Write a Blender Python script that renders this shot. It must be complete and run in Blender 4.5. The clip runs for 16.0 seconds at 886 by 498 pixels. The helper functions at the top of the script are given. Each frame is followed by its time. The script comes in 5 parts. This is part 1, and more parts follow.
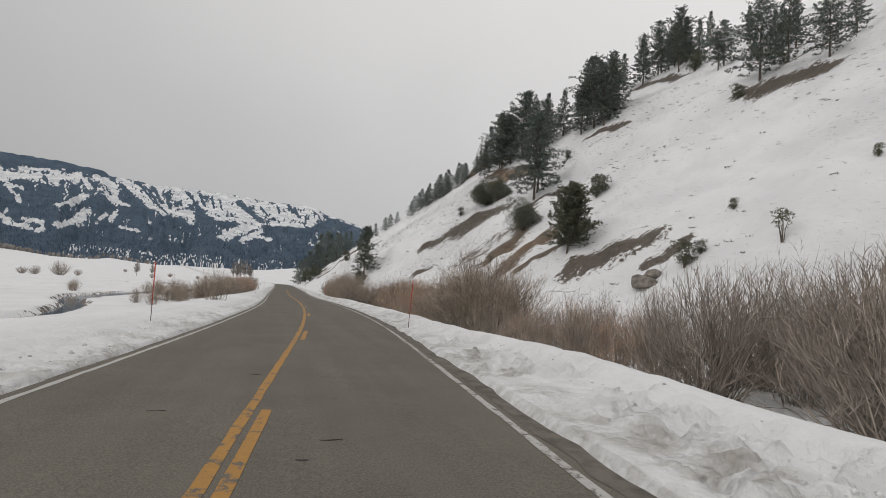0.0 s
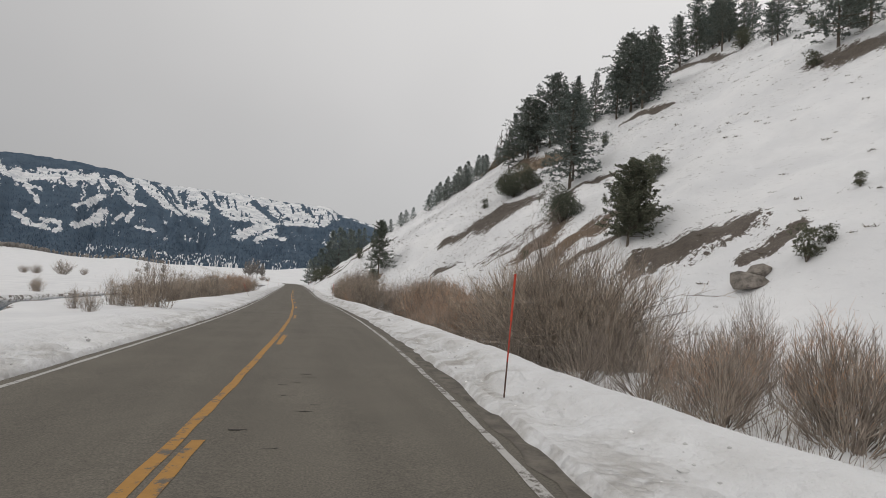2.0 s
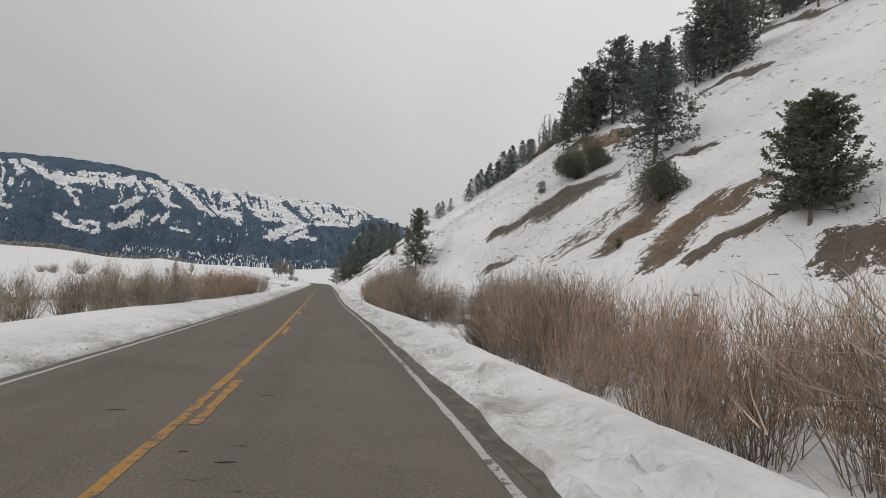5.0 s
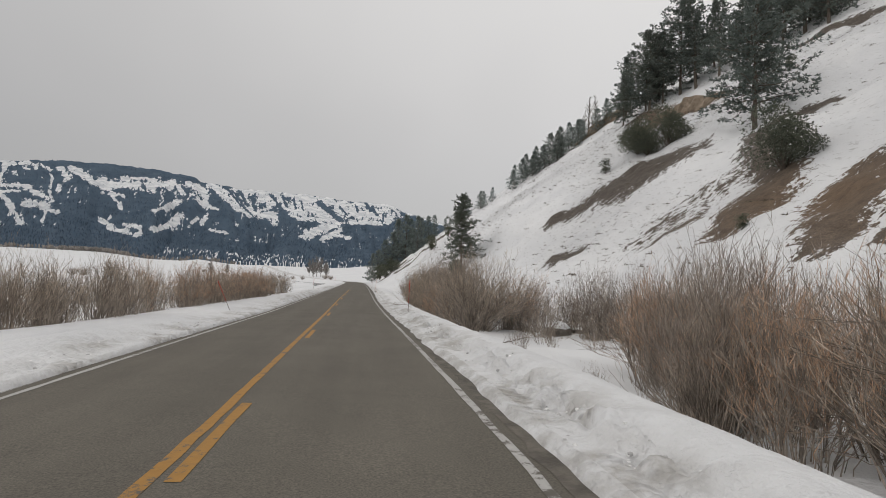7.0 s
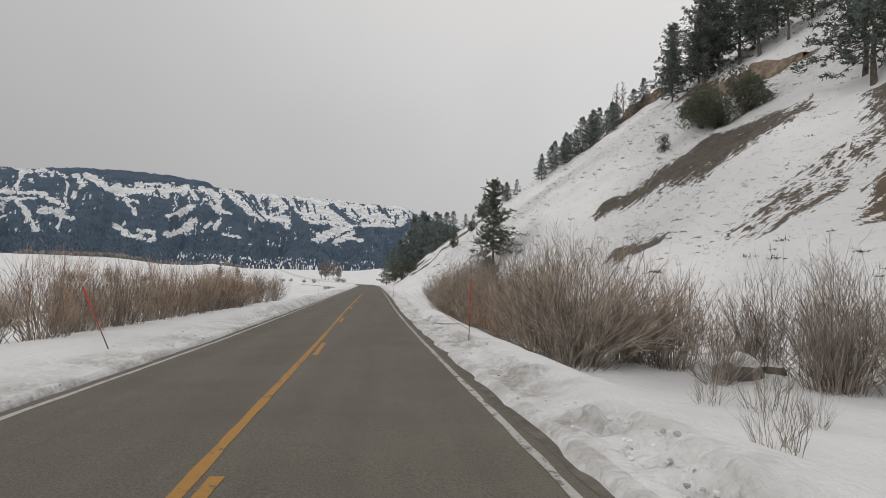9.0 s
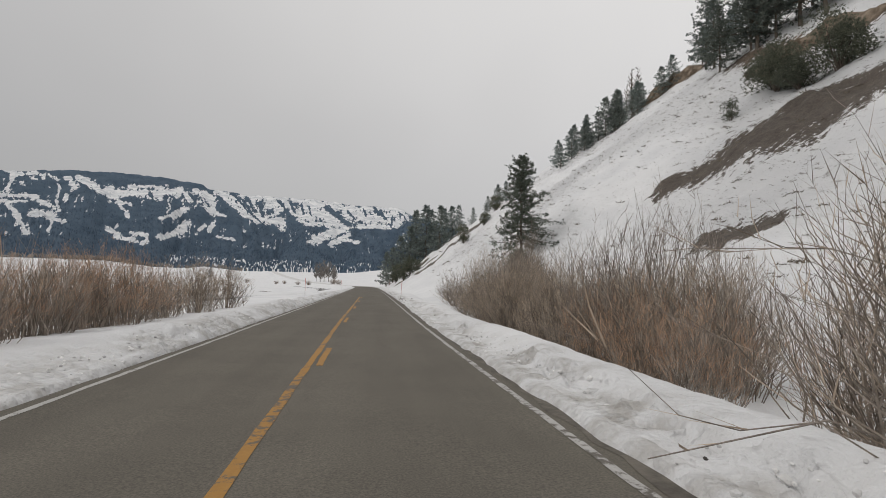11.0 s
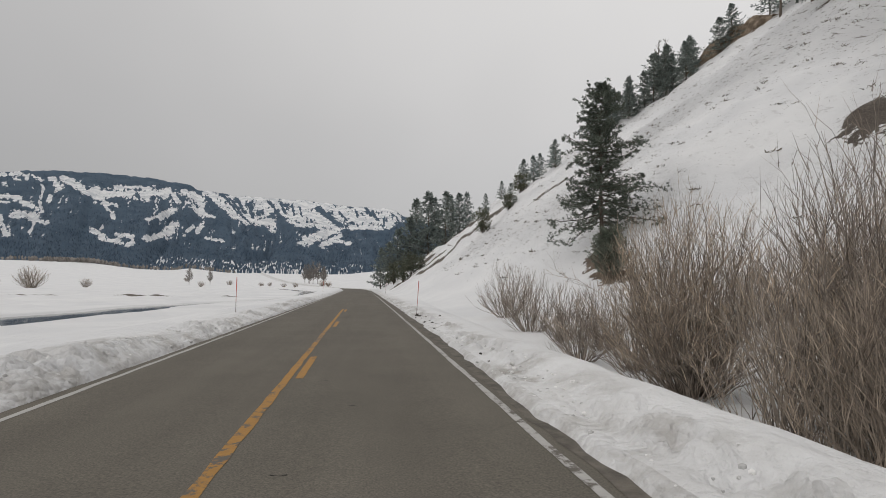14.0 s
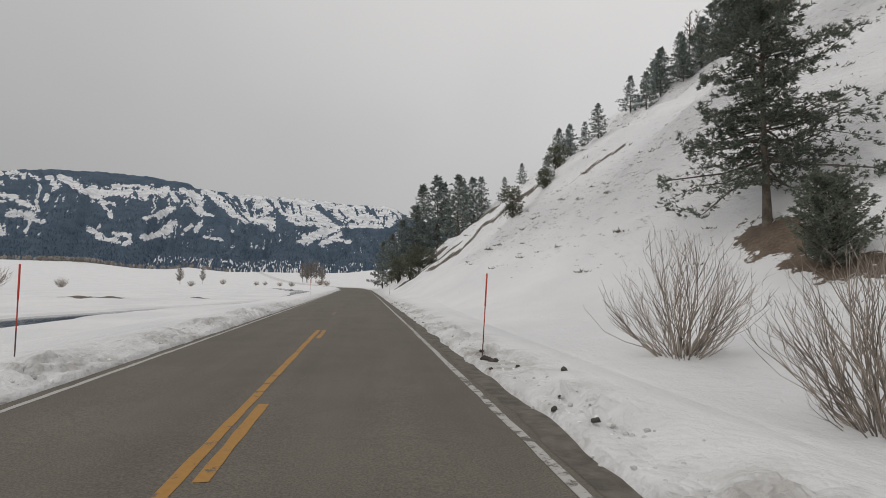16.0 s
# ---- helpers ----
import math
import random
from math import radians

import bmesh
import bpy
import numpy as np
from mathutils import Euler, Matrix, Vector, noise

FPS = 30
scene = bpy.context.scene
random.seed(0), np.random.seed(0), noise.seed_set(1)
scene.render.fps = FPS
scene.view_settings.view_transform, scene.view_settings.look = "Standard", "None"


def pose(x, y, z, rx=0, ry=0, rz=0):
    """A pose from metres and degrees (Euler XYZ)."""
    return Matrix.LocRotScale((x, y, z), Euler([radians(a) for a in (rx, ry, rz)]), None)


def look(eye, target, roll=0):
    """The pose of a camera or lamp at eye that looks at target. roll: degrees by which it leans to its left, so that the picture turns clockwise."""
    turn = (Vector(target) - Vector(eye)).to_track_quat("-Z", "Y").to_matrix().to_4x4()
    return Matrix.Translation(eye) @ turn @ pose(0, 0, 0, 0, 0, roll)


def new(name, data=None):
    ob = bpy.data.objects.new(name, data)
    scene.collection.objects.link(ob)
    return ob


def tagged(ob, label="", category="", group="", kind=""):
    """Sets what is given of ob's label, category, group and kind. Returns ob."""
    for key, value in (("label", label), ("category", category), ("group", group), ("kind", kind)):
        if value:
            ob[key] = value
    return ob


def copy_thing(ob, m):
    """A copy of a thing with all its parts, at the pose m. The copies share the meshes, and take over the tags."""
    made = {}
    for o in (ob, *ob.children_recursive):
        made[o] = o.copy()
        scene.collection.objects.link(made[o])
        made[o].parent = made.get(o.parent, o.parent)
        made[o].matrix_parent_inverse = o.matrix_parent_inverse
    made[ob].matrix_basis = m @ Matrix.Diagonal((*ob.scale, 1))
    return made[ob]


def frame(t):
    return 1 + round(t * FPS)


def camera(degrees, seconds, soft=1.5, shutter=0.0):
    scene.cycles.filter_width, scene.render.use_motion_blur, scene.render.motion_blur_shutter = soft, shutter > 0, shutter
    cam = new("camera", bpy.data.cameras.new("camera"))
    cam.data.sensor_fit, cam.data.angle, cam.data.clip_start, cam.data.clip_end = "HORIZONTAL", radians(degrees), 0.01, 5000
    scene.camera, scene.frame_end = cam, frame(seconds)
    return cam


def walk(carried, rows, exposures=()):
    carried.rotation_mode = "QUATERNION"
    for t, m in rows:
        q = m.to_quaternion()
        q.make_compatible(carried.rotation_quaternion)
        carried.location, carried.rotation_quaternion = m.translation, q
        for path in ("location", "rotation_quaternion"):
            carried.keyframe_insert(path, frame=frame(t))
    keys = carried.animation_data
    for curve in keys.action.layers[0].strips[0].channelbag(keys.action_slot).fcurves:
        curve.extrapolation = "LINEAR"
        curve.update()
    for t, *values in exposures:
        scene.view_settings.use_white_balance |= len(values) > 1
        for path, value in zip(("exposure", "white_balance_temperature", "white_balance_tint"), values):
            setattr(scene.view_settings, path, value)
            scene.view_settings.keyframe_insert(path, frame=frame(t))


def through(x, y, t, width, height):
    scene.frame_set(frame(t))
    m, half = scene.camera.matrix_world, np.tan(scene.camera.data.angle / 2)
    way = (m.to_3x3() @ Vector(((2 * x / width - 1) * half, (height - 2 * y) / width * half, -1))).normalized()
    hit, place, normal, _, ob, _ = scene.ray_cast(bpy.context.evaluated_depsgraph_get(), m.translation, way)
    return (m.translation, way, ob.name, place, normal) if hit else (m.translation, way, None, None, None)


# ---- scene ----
cam = camera(77.9, 16.0, soft=0.8)
METRES, EYE, TILT, LEAN, TURN = 126.0, 1.76, 4.05, -3.0, -15.9
ROWS = [
    (0.0, 0.0, 0.0, 0.0, 0.0, 0.0, -0.0),
    (0.5, -0.0037, 0.0274, -0.002, 0.23, -0.03, -0.02),
    (1.0, -0.0079, 0.0555, -0.0042, 0.57, -0.04, 0.03),
    (1.5, -0.0125, 0.0833, -0.0059, 1.06, -0.04, 0.06),
    (2.0, -0.0173, 0.1111, -0.0073, 1.41, -0.02, 0.07),
    (2.5, -0.0221, 0.139, -0.009, 1.92, -0.03, 0.06),
    (3.0, -0.0275, 0.167, -0.0107, 2.42, -0.02, 0.05),
    (3.5, -0.0336, 0.195, -0.0126, 2.94, -0.03, 0.09),
    (4.0, -0.0399, 0.2222, -0.0145, 3.22, -0.02, 0.14),
    (6.5, -0.0769, 0.3603, -0.0238, 7.23, -0.26, 1.14),
    (7.0, -0.0853, 0.3886, -0.0256, 7.96, -0.34, 1.51),
    (7.5, -0.094, 0.4174, -0.0273, 8.55, -0.27, 1.8),
    (8.0, -0.1031, 0.4462, -0.0293, 8.96, -0.23, 2.02),
    (8.5, -0.1122, 0.4752, -0.0312, 9.15, -0.16, 2.13),
    (9.0, -0.1216, 0.5048, -0.0328, 9.26, -0.12, 2.27),
    (11.5, -0.1726, 0.6564, -0.0444, 8.67, 0.09, 2.61),
    (12.0, -0.1822, 0.6886, -0.046, 8.5, 0.1, 2.67),
    (12.5, -0.1918, 0.7217, -0.0478, 8.41, 0.14, 2.73),
    (13.0, -0.2017, 0.7542, -0.0496, 8.31, 0.15, 2.79),
    (13.5, -0.2113, 0.7894, -0.0513, 8.18, 0.17, 2.78),
    (14.0, -0.2206, 0.8238, -0.0531, 8.02, 0.17, 2.73),
    (14.5, -0.2303, 0.8585, -0.0553, 7.86, 0.12, 2.67),
    (15.0, -0.2399, 0.893, -0.0572, 7.8, 0.07, 2.73),
    (15.5, -0.2498, 0.9275, -0.0592, 7.9, 0.03, 2.84),
    (16.0, -0.2595, 0.9623, -0.0611, 8.04, 0.02, 2.91),
]
walk(cam, [(t, pose(0, 0, EYE, TILT, LEAN, TURN) @ pose(METRES * x, METRES * y, METRES * z, 90 + pitch, roll, yaw)) for t, x, y, z, yaw, pitch, roll in ROWS], [(0, -0.06), (9, -0.04), (13, -0.06), (16, -0.12)])

# ---- world: overcast sky with a soft high sun behind the cloud ----
world = bpy.data.worlds.new("overcast")
scene.world = world
world.use_nodes = True
wn, wl = world.node_tree.nodes, world.node_tree.links
wn.clear()
sky = wn.new("ShaderNodeTexSky")
sky.sky_type, sky.sun_disc = "NISHITA", False
sky.sun_elevation, sky.sun_rotation = radians(39), radians(250)
clear = wn.new("ShaderNodeMixRGB")
clear.blend_type, clear.inputs[0].default_value = "MULTIPLY", 1.0
clear.inputs[2].default_value = (0.1, 0.1, 0.1, 1)
wl.new(sky.outputs[0], clear.inputs[1])
coord = wn.new("ShaderNodeTexCoord")
split = wn.new("ShaderNodeSeparateXYZ")
wl.new(coord.outputs["Generated"], split.inputs[0])
ramp = wn.new("ShaderNodeValToRGB")
ramp.color_ramp.elements[0].position, ramp.color_ramp.elements[0].color = 0.0, (0.47, 0.463, 0.463, 1)
ramp.color_ramp.elements[1].position, ramp.color_ramp.elements[1].color = 0.75, (0.80, 0.785, 0.770, 1)
mid = ramp.color_ramp.elements.new(0.30)
mid.color = (0.60, 0.588, 0.580, 1)
wl.new(split.outputs["Z"], ramp.inputs[0])
cloud = wn.new("ShaderNodeTexNoise")
cloud.inputs["Scale"].default_value, cloud.inputs["Detail"].default_value = 1.6, 3
wl.new(coord.outputs["Generated"], cloud.inputs[0])
soft = wn.new("ShaderNodeMapRange")
soft.inputs[1].default_value, soft.inputs[2].default_value = 0.3, 0.7
soft.inputs[3].default_value, soft.inputs[4].default_value = 0.94, 1.06
wl.new(cloud.outputs[0], soft.inputs[0])
veil = wn.new("ShaderNodeMixRGB")
veil.blend_type, veil.inputs[0].default_value = "MULTIPLY", 1.0
wl.new(ramp.outputs[0], veil.inputs[1])
wl.new(soft.outputs[0], veil.inputs[2])
side = wn.new("ShaderNodeMapRange")
side.inputs[1].default_value, side.inputs[2].default_value = -0.6, 0.7
side.inputs[3].default_value, side.inputs[4].default_value = 0.80, 1.24
wl.new(split.outputs["X"], side.inputs[0])
drift = wn.new("ShaderNodeMixRGB")
drift.blend_type, drift.inputs[0].default_value = "MULTIPLY", 1.0
wl.new(veil.outputs[0], drift.inputs[1])
wl.new(side.outputs[0], drift.inputs[2])
both = wn.new("ShaderNodeMixRGB")
both.inputs[0].default_value = 0.94
wl.new(clear.outputs[0], both.inputs[1])
wl.new(drift.outputs[0], both.inputs[2])
back = wn.new("ShaderNodeBackground")
back.inputs[1].default_value = 1.0
wl.new(both.outputs[0], back.inputs[0])
wl.new(back.outputs[0], wn.new("ShaderNodeOutputWorld").inputs[0])

sun = new("sun", bpy.data.lights.new("sun", "SUN"))
sun.data.energy, sun.data.angle, sun.data.color = 0.8, radians(40), (1, 0.97, 0.93)
sun.matrix_world = look((-80, -30, 70), (0, 0, 0))


# ---- materials ----
def material(name, rough=0.8, metal=0.0):
    m = bpy.data.materials.new(name)
    m.use_nodes = True
    b = m.node_tree.nodes["Principled BSDF"]
    b.inputs["Roughness"].default_value, b.inputs["Metallic"].default_value = rough, metal
    b.inputs["Specular IOR Level"].default_value = 0.3
    return m, m.node_tree.nodes, m.node_tree.links, b


def noise_node(n, l, scale, detail=4, vector=None, rough=0.6):
    t = n.new("ShaderNodeTexNoise")
    t.inputs["Scale"].default_value, t.inputs["Detail"].default_value, t.inputs["Roughness"].default_value = scale, detail, rough
    if vector is None:
        g = n.new("ShaderNodeNewGeometry")
        vector = g.outputs["Position"]
    l.new(vector, t.inputs["Vector"])
    return t.outputs[0]


def ramp_node(n, l, value, stops):
    r = n.new("ShaderNodeValToRGB")
    for i, (p, c) in enumerate(stops):
        e = r.color_ramp.elements[i] if i < 2 else r.color_ramp.elements.new(p)
        e.position, e.color = p, (*c, 1)
    l.new(value, r.inputs[0])
    return r.outputs[0]


def math_node(n, l, op, a, b):
    m = n.new("ShaderNodeMath")
    m.operation = op
    for i, v in enumerate((a, b)):
        if isinstance(v, (int, float)):
            m.inputs[i].default_value = v
        else:
            l.new(v, m.inputs[i])
    return m.outputs[0]


def range_node(n, l, value, a, b, c=0.0, d=1.0):
    m = n.new("ShaderNodeMapRange")
    m.interpolation_type = "SMOOTHSTEP"
    l.new(value, m.inputs[0])
    for i, v in enumerate((a, b, c, d)):
        m.inputs[i + 1].default_value = v
    return m.outputs[0]


def mix_node(n, l, fac, a, b, blend="MIX"):
    m = n.new("ShaderNodeMixRGB")
    m.blend_type = blend
    for i, v in enumerate((fac, a, b)):
        if isinstance(v, (int, float)):
            m.inputs[i].default_value = v
        elif isinstance(v, tuple):
            m.inputs[i].default_value = (*v, 1)
        else:
            l.new(v, m.inputs[i])
    return m.outputs[0]


def bump_node(n, l, b, height, strength, distance):
    u = n.new("ShaderNodeBump")
    u.inputs["Strength"].default_value, u.inputs["Distance"].default_value = strength, distance
    l.new(height, u.inputs["Height"])
    l.new(u.outputs[0], b.inputs["Normal"])


def attribute(n, name):
    a = n.new("ShaderNodeAttribute")
    a.attribute_name = name
    return a.outputs["Fac"]


def make_snow():
    m, n, l, b = material("snow_with_bare_earth", 0.75)
    fine, broad = noise_node(n, l, 1.7, 6), noise_node(n, l, 0.12, 4)
    grain = noise_node(n, l, 9.0, 5)
    white = mix_node(n, l, range_node(n, l, broad, 0.3, 0.7), (0.69, 0.692, 0.703), (0.775, 0.774, 0.777))
    # road grime in the ploughed berms
    dirty = math_node(n, l, "MULTIPLY", attribute(n, "grime"), range_node(n, l, fine, 0.35, 0.65, 0.15, 1.0))
    white = mix_node(n, l, dirty, white, (0.40, 0.38, 0.355))
    # bare earth with a ragged edge, streaked down the slope
    g = n.new("ShaderNodeNewGeometry")
    turn = n.new("ShaderNodeMapping")
    turn.inputs["Rotation"].default_value, turn.inputs["Scale"].default_value = (0, 0, radians(35)), (0.28, 1.1, 0.5)
    l.new(g.outputs["Position"], turn.inputs["Vector"])
    streak = noise_node(n, l, 1.0, 6, turn.outputs[0], 0.65)
    edge = math_node(n, l, "ADD", attribute(n, "earth"), math_node(n, l, "MULTIPLY", math_node(n, l, "SUBTRACT", fine, 0.5), 1.0))
    edge = math_node(n, l, "ADD", edge, math_node(n, l, "MULTIPLY", math_node(n, l, "SUBTRACT", streak, 0.5), 1.3))
    flecks = noise_node(n, l, 4.2, 4, None, 0.7)
    edge = math_node(n, l, "ADD", edge, math_node(n, l, "MULTIPLY", math_node(n, l, "SUBTRACT", flecks, 0.5), 0.9))
    earth_mask = range_node(n, l, edge, 0.47, 0.55)
    warm = attribute(n, "warm")
    soil = ramp_node(n, l, grain, [(0.25, (0.062, 0.052, 0.044)), (0.55, (0.125, 0.104, 0.087)), (0.8, (0.21, 0.176, 0.147))])
    ochre = ramp_node(n, l, grain, [(0.25, (0.105, 0.070, 0.045)), (0.6, (0.178, 0.122, 0.080)), (0.85, (0.245, 0.175, 0.118))])
    soil = mix_node(n, l, warm, soil, ochre)
    soil = mix_node(n, l, 0.7, soil, ramp_node(n, l, noise_node(n, l, 0.9, 6, None, 0.75), [(0.32, (0.55, 0.55, 0.55)), (0.68, (1.35, 1.35, 1.35))]), "MULTIPLY")
    # grass tips and stones that melt through on the slope, in rows along the contour
    lay = n.new("ShaderNodeMapping")
    lay.inputs["Rotation"].default_value, lay.inputs["Scale"].default_value = (0, 0, radians(8)), (1.5, 0.55, 1.2)
    l.new(g.outputs["Position"], lay.inputs["Vector"])
    tips = noise_node(n, l, 1.25, 7, lay.outputs[0], 0.74)
    specks = math_node(n, l, "MULTIPLY", attribute(n, "thin"), range_node(n, l, tips, 0.57, 0.64))
    colour = mix_node(n, l, math_node(n, l, "MULTIPLY", specks, 0.75), white, (0.17, 0.15, 0.13))
    l.new(mix_node(n, l, earth_mask, colour, soil), b.inputs["Base Color"])
    rise = math_node(n, l, "ADD", math_node(n, l, "MULTIPLY", fine, 0.6), math_node(n, l, "MULTIPLY", grain, 0.22))
    rise = math_node(n, l, "ADD", rise, math_node(n, l, "MULTIPLY", math_node(n, l, "MULTIPLY", tips, attribute(n, "thin")), 1.9))
    chunk = n.new("ShaderNodeTexVoronoi")
    chunk.inputs["Scale"].default_value = 6.5
    l.new(g.outputs["Position"], chunk.inputs["Vector"])
    rise = math_node(n, l, "ADD", rise, math_node(n, l, "MULTIPLY", math_node(n, l, "MULTIPLY", chunk.outputs[0], attribute(n, "grime")), -0.55))
    bump_node(n, l, b, rise, 0.85, 0.26)
    b.inputs["Subsurface Weight"].default_value = 0.0
    return m


def make_asphalt():
    m, n, l, b = material("worn_asphalt", 0.9)
    g = n.new("ShaderNodeNewGeometry")
    s = n.new("ShaderNodeMapping")
    s.inputs["Scale"].default_value = (1.0, 0.06, 1.0)
    l.new(g.outputs["Position"], s.inputs["Vector"])
    tracks = noise_node(n, l, 1.1, 3, s.outputs[0])
    broad, grain = noise_node(n, l, 0.5, 5), noise_node(n, l, 45.0, 3)
    base = mix_node(n, l, range_node(n, l, tracks, 0.3, 0.7), (0.114, 0.104, 0.087), (0.150, 0.138, 0.115))
    base = mix_node(n, l, 0.5, base, ramp_node(n, l, broad, [(0.3, (0.110, 0.099, 0.083)), (0.7, (0.159, 0.143, 0.120))]))
    stone = ramp_node(n, l, grain, [(0.3, (0.55, 0.55, 0.55)), (0.7, (1.35, 1.33, 1.3))])
    base = mix_node(n, l, 0.8, base, stone, "MULTIPLY")
    # fine cross cracks
    c = n.new("ShaderNodeTexVoronoi")
    c.feature = "DISTANCE_TO_EDGE"
    c.inputs["Scale"].default_value = 0.22
    w = n.new("ShaderNodeMixRGB")
    w.inputs[0].default_value = 0.35
    l.new(g.outputs["Position"], w.inputs[1])
    wob = n.new("ShaderNodeTexNoise")
    wob.inputs["Scale"].default_value = 1.3
    l.new(g.outputs["Position"], wob.inputs["Vector"])
    l.new(wob.outputs["Color"], w.inputs[2])
    l.new(w.outputs[0], c.inputs["Vector"])
    crack = range_node(n, l, c.outputs[0], 0.0, 0.004, 0.12, 0.0)
    l.new(mix_node(n, l, crack, base, (0.04, 0.036, 0.033)), b.inputs["Base Color"])
    bump_node(n, l, b, grain, 0.35, 0.006)
    return m


def make_paint(name, colour, gap):
    m, n, l, b = material(name, 0.7)
    patch = math_node(n, l, "ADD", noise_node(n, l, 4.5, 7, rough=0.75), math_node(n, l, "MULTIPLY", math_node(n, l, "SUBTRACT", noise_node(n, l, 0.13, 3), 0.5), 0.42))
    worn = range_node(n, l, patch, gap, gap + 0.10)
    tone = mix_node(n, l, noise_node(n, l, 12, 4), tuple(0.75 * v for v in colour), tuple(min(1, 1.12 * v) for v in colour))
    l.new(mix_node(n, l, worn, (0.115, 0.103, 0.088), tone), b.inputs["Base Color"])
    return m


def make_varied(name, dark, light, scale, rough=0.85, bump=0.3, tint=None, through=0.0):
    """Two tones in noise, a shift from object to object and from piece to piece."""
    m, n, l, b = material(name, rough)
    c = mix_node(n, l, range_node(n, l, noise_node(n, l, scale, 5), 0.3, 0.7), dark, light)
    g = n.new("ShaderNodeNewGeometry")
    c = mix_node(n, l, 0.8, c, ramp_node(n, l, g.outputs["Random Per Island"], [(0, (0.5, 0.5, 0.5)), (1, (1.45, 1.45, 1.45))]), "MULTIPLY")
    if tint:
        o = n.new("ShaderNodeObjectInfo")
        c = mix_node(n, l, range_node(n, l, o.outputs["Random"], 0.1, 0.9), c, mix_node(n, l, 1.0, c, tint, "MULTIPLY"))
    l.new(c, b.inputs["Base Color"])
    if through:
        # thin leaves let part of the light pass
        pass_on = n.new("ShaderNodeBsdfTranslucent")
        l.new(c, pass_on.inputs["Color"])
        blend = n.new("ShaderNodeMixShader")
        blend.inputs[0].default_value = through
        l.new(b.outputs[0], blend.inputs[1])
        l.new(pass_on.outputs[0], blend.inputs[2])
        l.new(blend.outputs[0], n["Material Output"].inputs["Surface"])
    if bump:
        bump_node(n, l, b, noise_node(n, l, scale * 4, 5), bump, 0.05)
    return m


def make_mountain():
    m, n, l, b = material("hazy_mountain_forest_and_snow", 0.9)
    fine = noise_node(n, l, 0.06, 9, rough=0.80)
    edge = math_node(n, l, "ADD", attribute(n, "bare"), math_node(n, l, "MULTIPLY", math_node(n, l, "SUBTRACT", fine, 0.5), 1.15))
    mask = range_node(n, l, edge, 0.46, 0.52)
    # forest tones lifted and blued: distance haze put into the colour
    hazy_wood = mix_node(n, l, range_node(n, l, noise_node(n, l, 0.02, 5), 0.3, 0.7), (0.060, 0.096, 0.140), (0.088, 0.130, 0.180))
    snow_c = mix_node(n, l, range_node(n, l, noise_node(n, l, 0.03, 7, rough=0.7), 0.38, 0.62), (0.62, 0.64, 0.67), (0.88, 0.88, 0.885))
    l.new(mix_node(n, l, mask, hazy_wood, snow_c), b.inputs["Base Color"])
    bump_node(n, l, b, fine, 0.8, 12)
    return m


def make_water():
    m, n, l, b = material("dark_river_water", 0.09)
    b.inputs["Base Color"].default_value = (0.07, 0.072, 0.07, 1)
    bump_node(n, l, b, noise_node(n, l, 0.8, 3), 0.02, 0.01)
    return m


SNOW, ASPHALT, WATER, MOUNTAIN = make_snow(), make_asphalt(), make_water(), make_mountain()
FAINT = make_paint("faded_yellow_paint", (0.26, 0.19, 0.10), 0.50)
YELLOW = make_paint("worn_yellow_paint", (0.38, 0.200, 0.05), 0.38)
WHITE_FRESH = make_paint("pale_white_paint", (0.45, 0.44, 0.42), 0.30)
WHITE = make_paint("worn_white_paint", (0.45, 0.44, 0.42), 0.41)
BARK = make_varied("conifer_bark", (0.075, 0.060, 0.048), (0.16, 0.135, 0.11), 3.0)
NEEDLE = make_varied("conifer_needles", (0.118, 0.138, 0.120), (0.205, 0.226, 0.196), 1.2, bump=0, tint=(0.96, 1.0, 1.05), through=0.5)
JUNIPER = make_varied("juniper_scales", (0.108, 0.123, 0.096), (0.188, 0.198, 0.150), 1.5, bump=0, tint=(1.05, 1.0, 0.92), through=0.4)
STEM = make_varied("willow_stem", (0.150, 0.129, 0.111), (0.42, 0.366, 0.314), 2.0, bump=0, tint=(0.9, 0.86, 0.82))
TWIG = make_varied("willow_twig", (0.325, 0.262, 0.200), (0.58, 0.472, 0.365), 2.0, bump=0, tint=(0.88, 0.89, 0.92))
GREY_WOOD = make_varied("weathered_dead_wood", (0.15, 0.135, 0.12), (0.30, 0.28, 0.26), 4.0)
ROCK = make_varied("lichen_grey_rock", (0.085, 0.075, 0.066), (0.21, 0.188, 0.165), 2.0, bump=0.7)
CLIFF = make_varied("ochre_cliff_rock", (0.14, 0.108, 0.08), (0.29, 0.232, 0.175), 0.9, bump=0.8)
CLOD = make_varied("dark_road_clod", (0.03, 0.027, 0.024), (0.07, 0.062, 0.055), 8.0)
DRYGRASS = make_varied("dry_grass_and_sage", (0.075, 0.064, 0.048), (0.18, 0.15, 0.11), 3.0, bump=0)
RED = make_varied("faded_red_pole", (0.34, 0.045, 0.03), (0.48, 0.075, 0.045), 6.0, rough=0.5, bump=0)
ORANGE = make_varied("orange_reflector_sleeve", (0.46, 0.05, 0.028), (0.56, 0.08, 0.04), 6.0, rough=0.4, bump=0)
DARKPOLE = make_varied("brown_pole_foot", (0.07, 0.04, 0.03), (0.12, 0.07, 0.05), 6.0, rough=0.5, bump=0)
CAP = make_varied("snow_cap", (0.78, 0.78, 0.79), (0.86, 0.86, 0.865), 3.0)


# ---- lay of the land: centre line, road height, slope foot, river ----
_Y = np.arange(-400.0, 4001.0, 1.0)


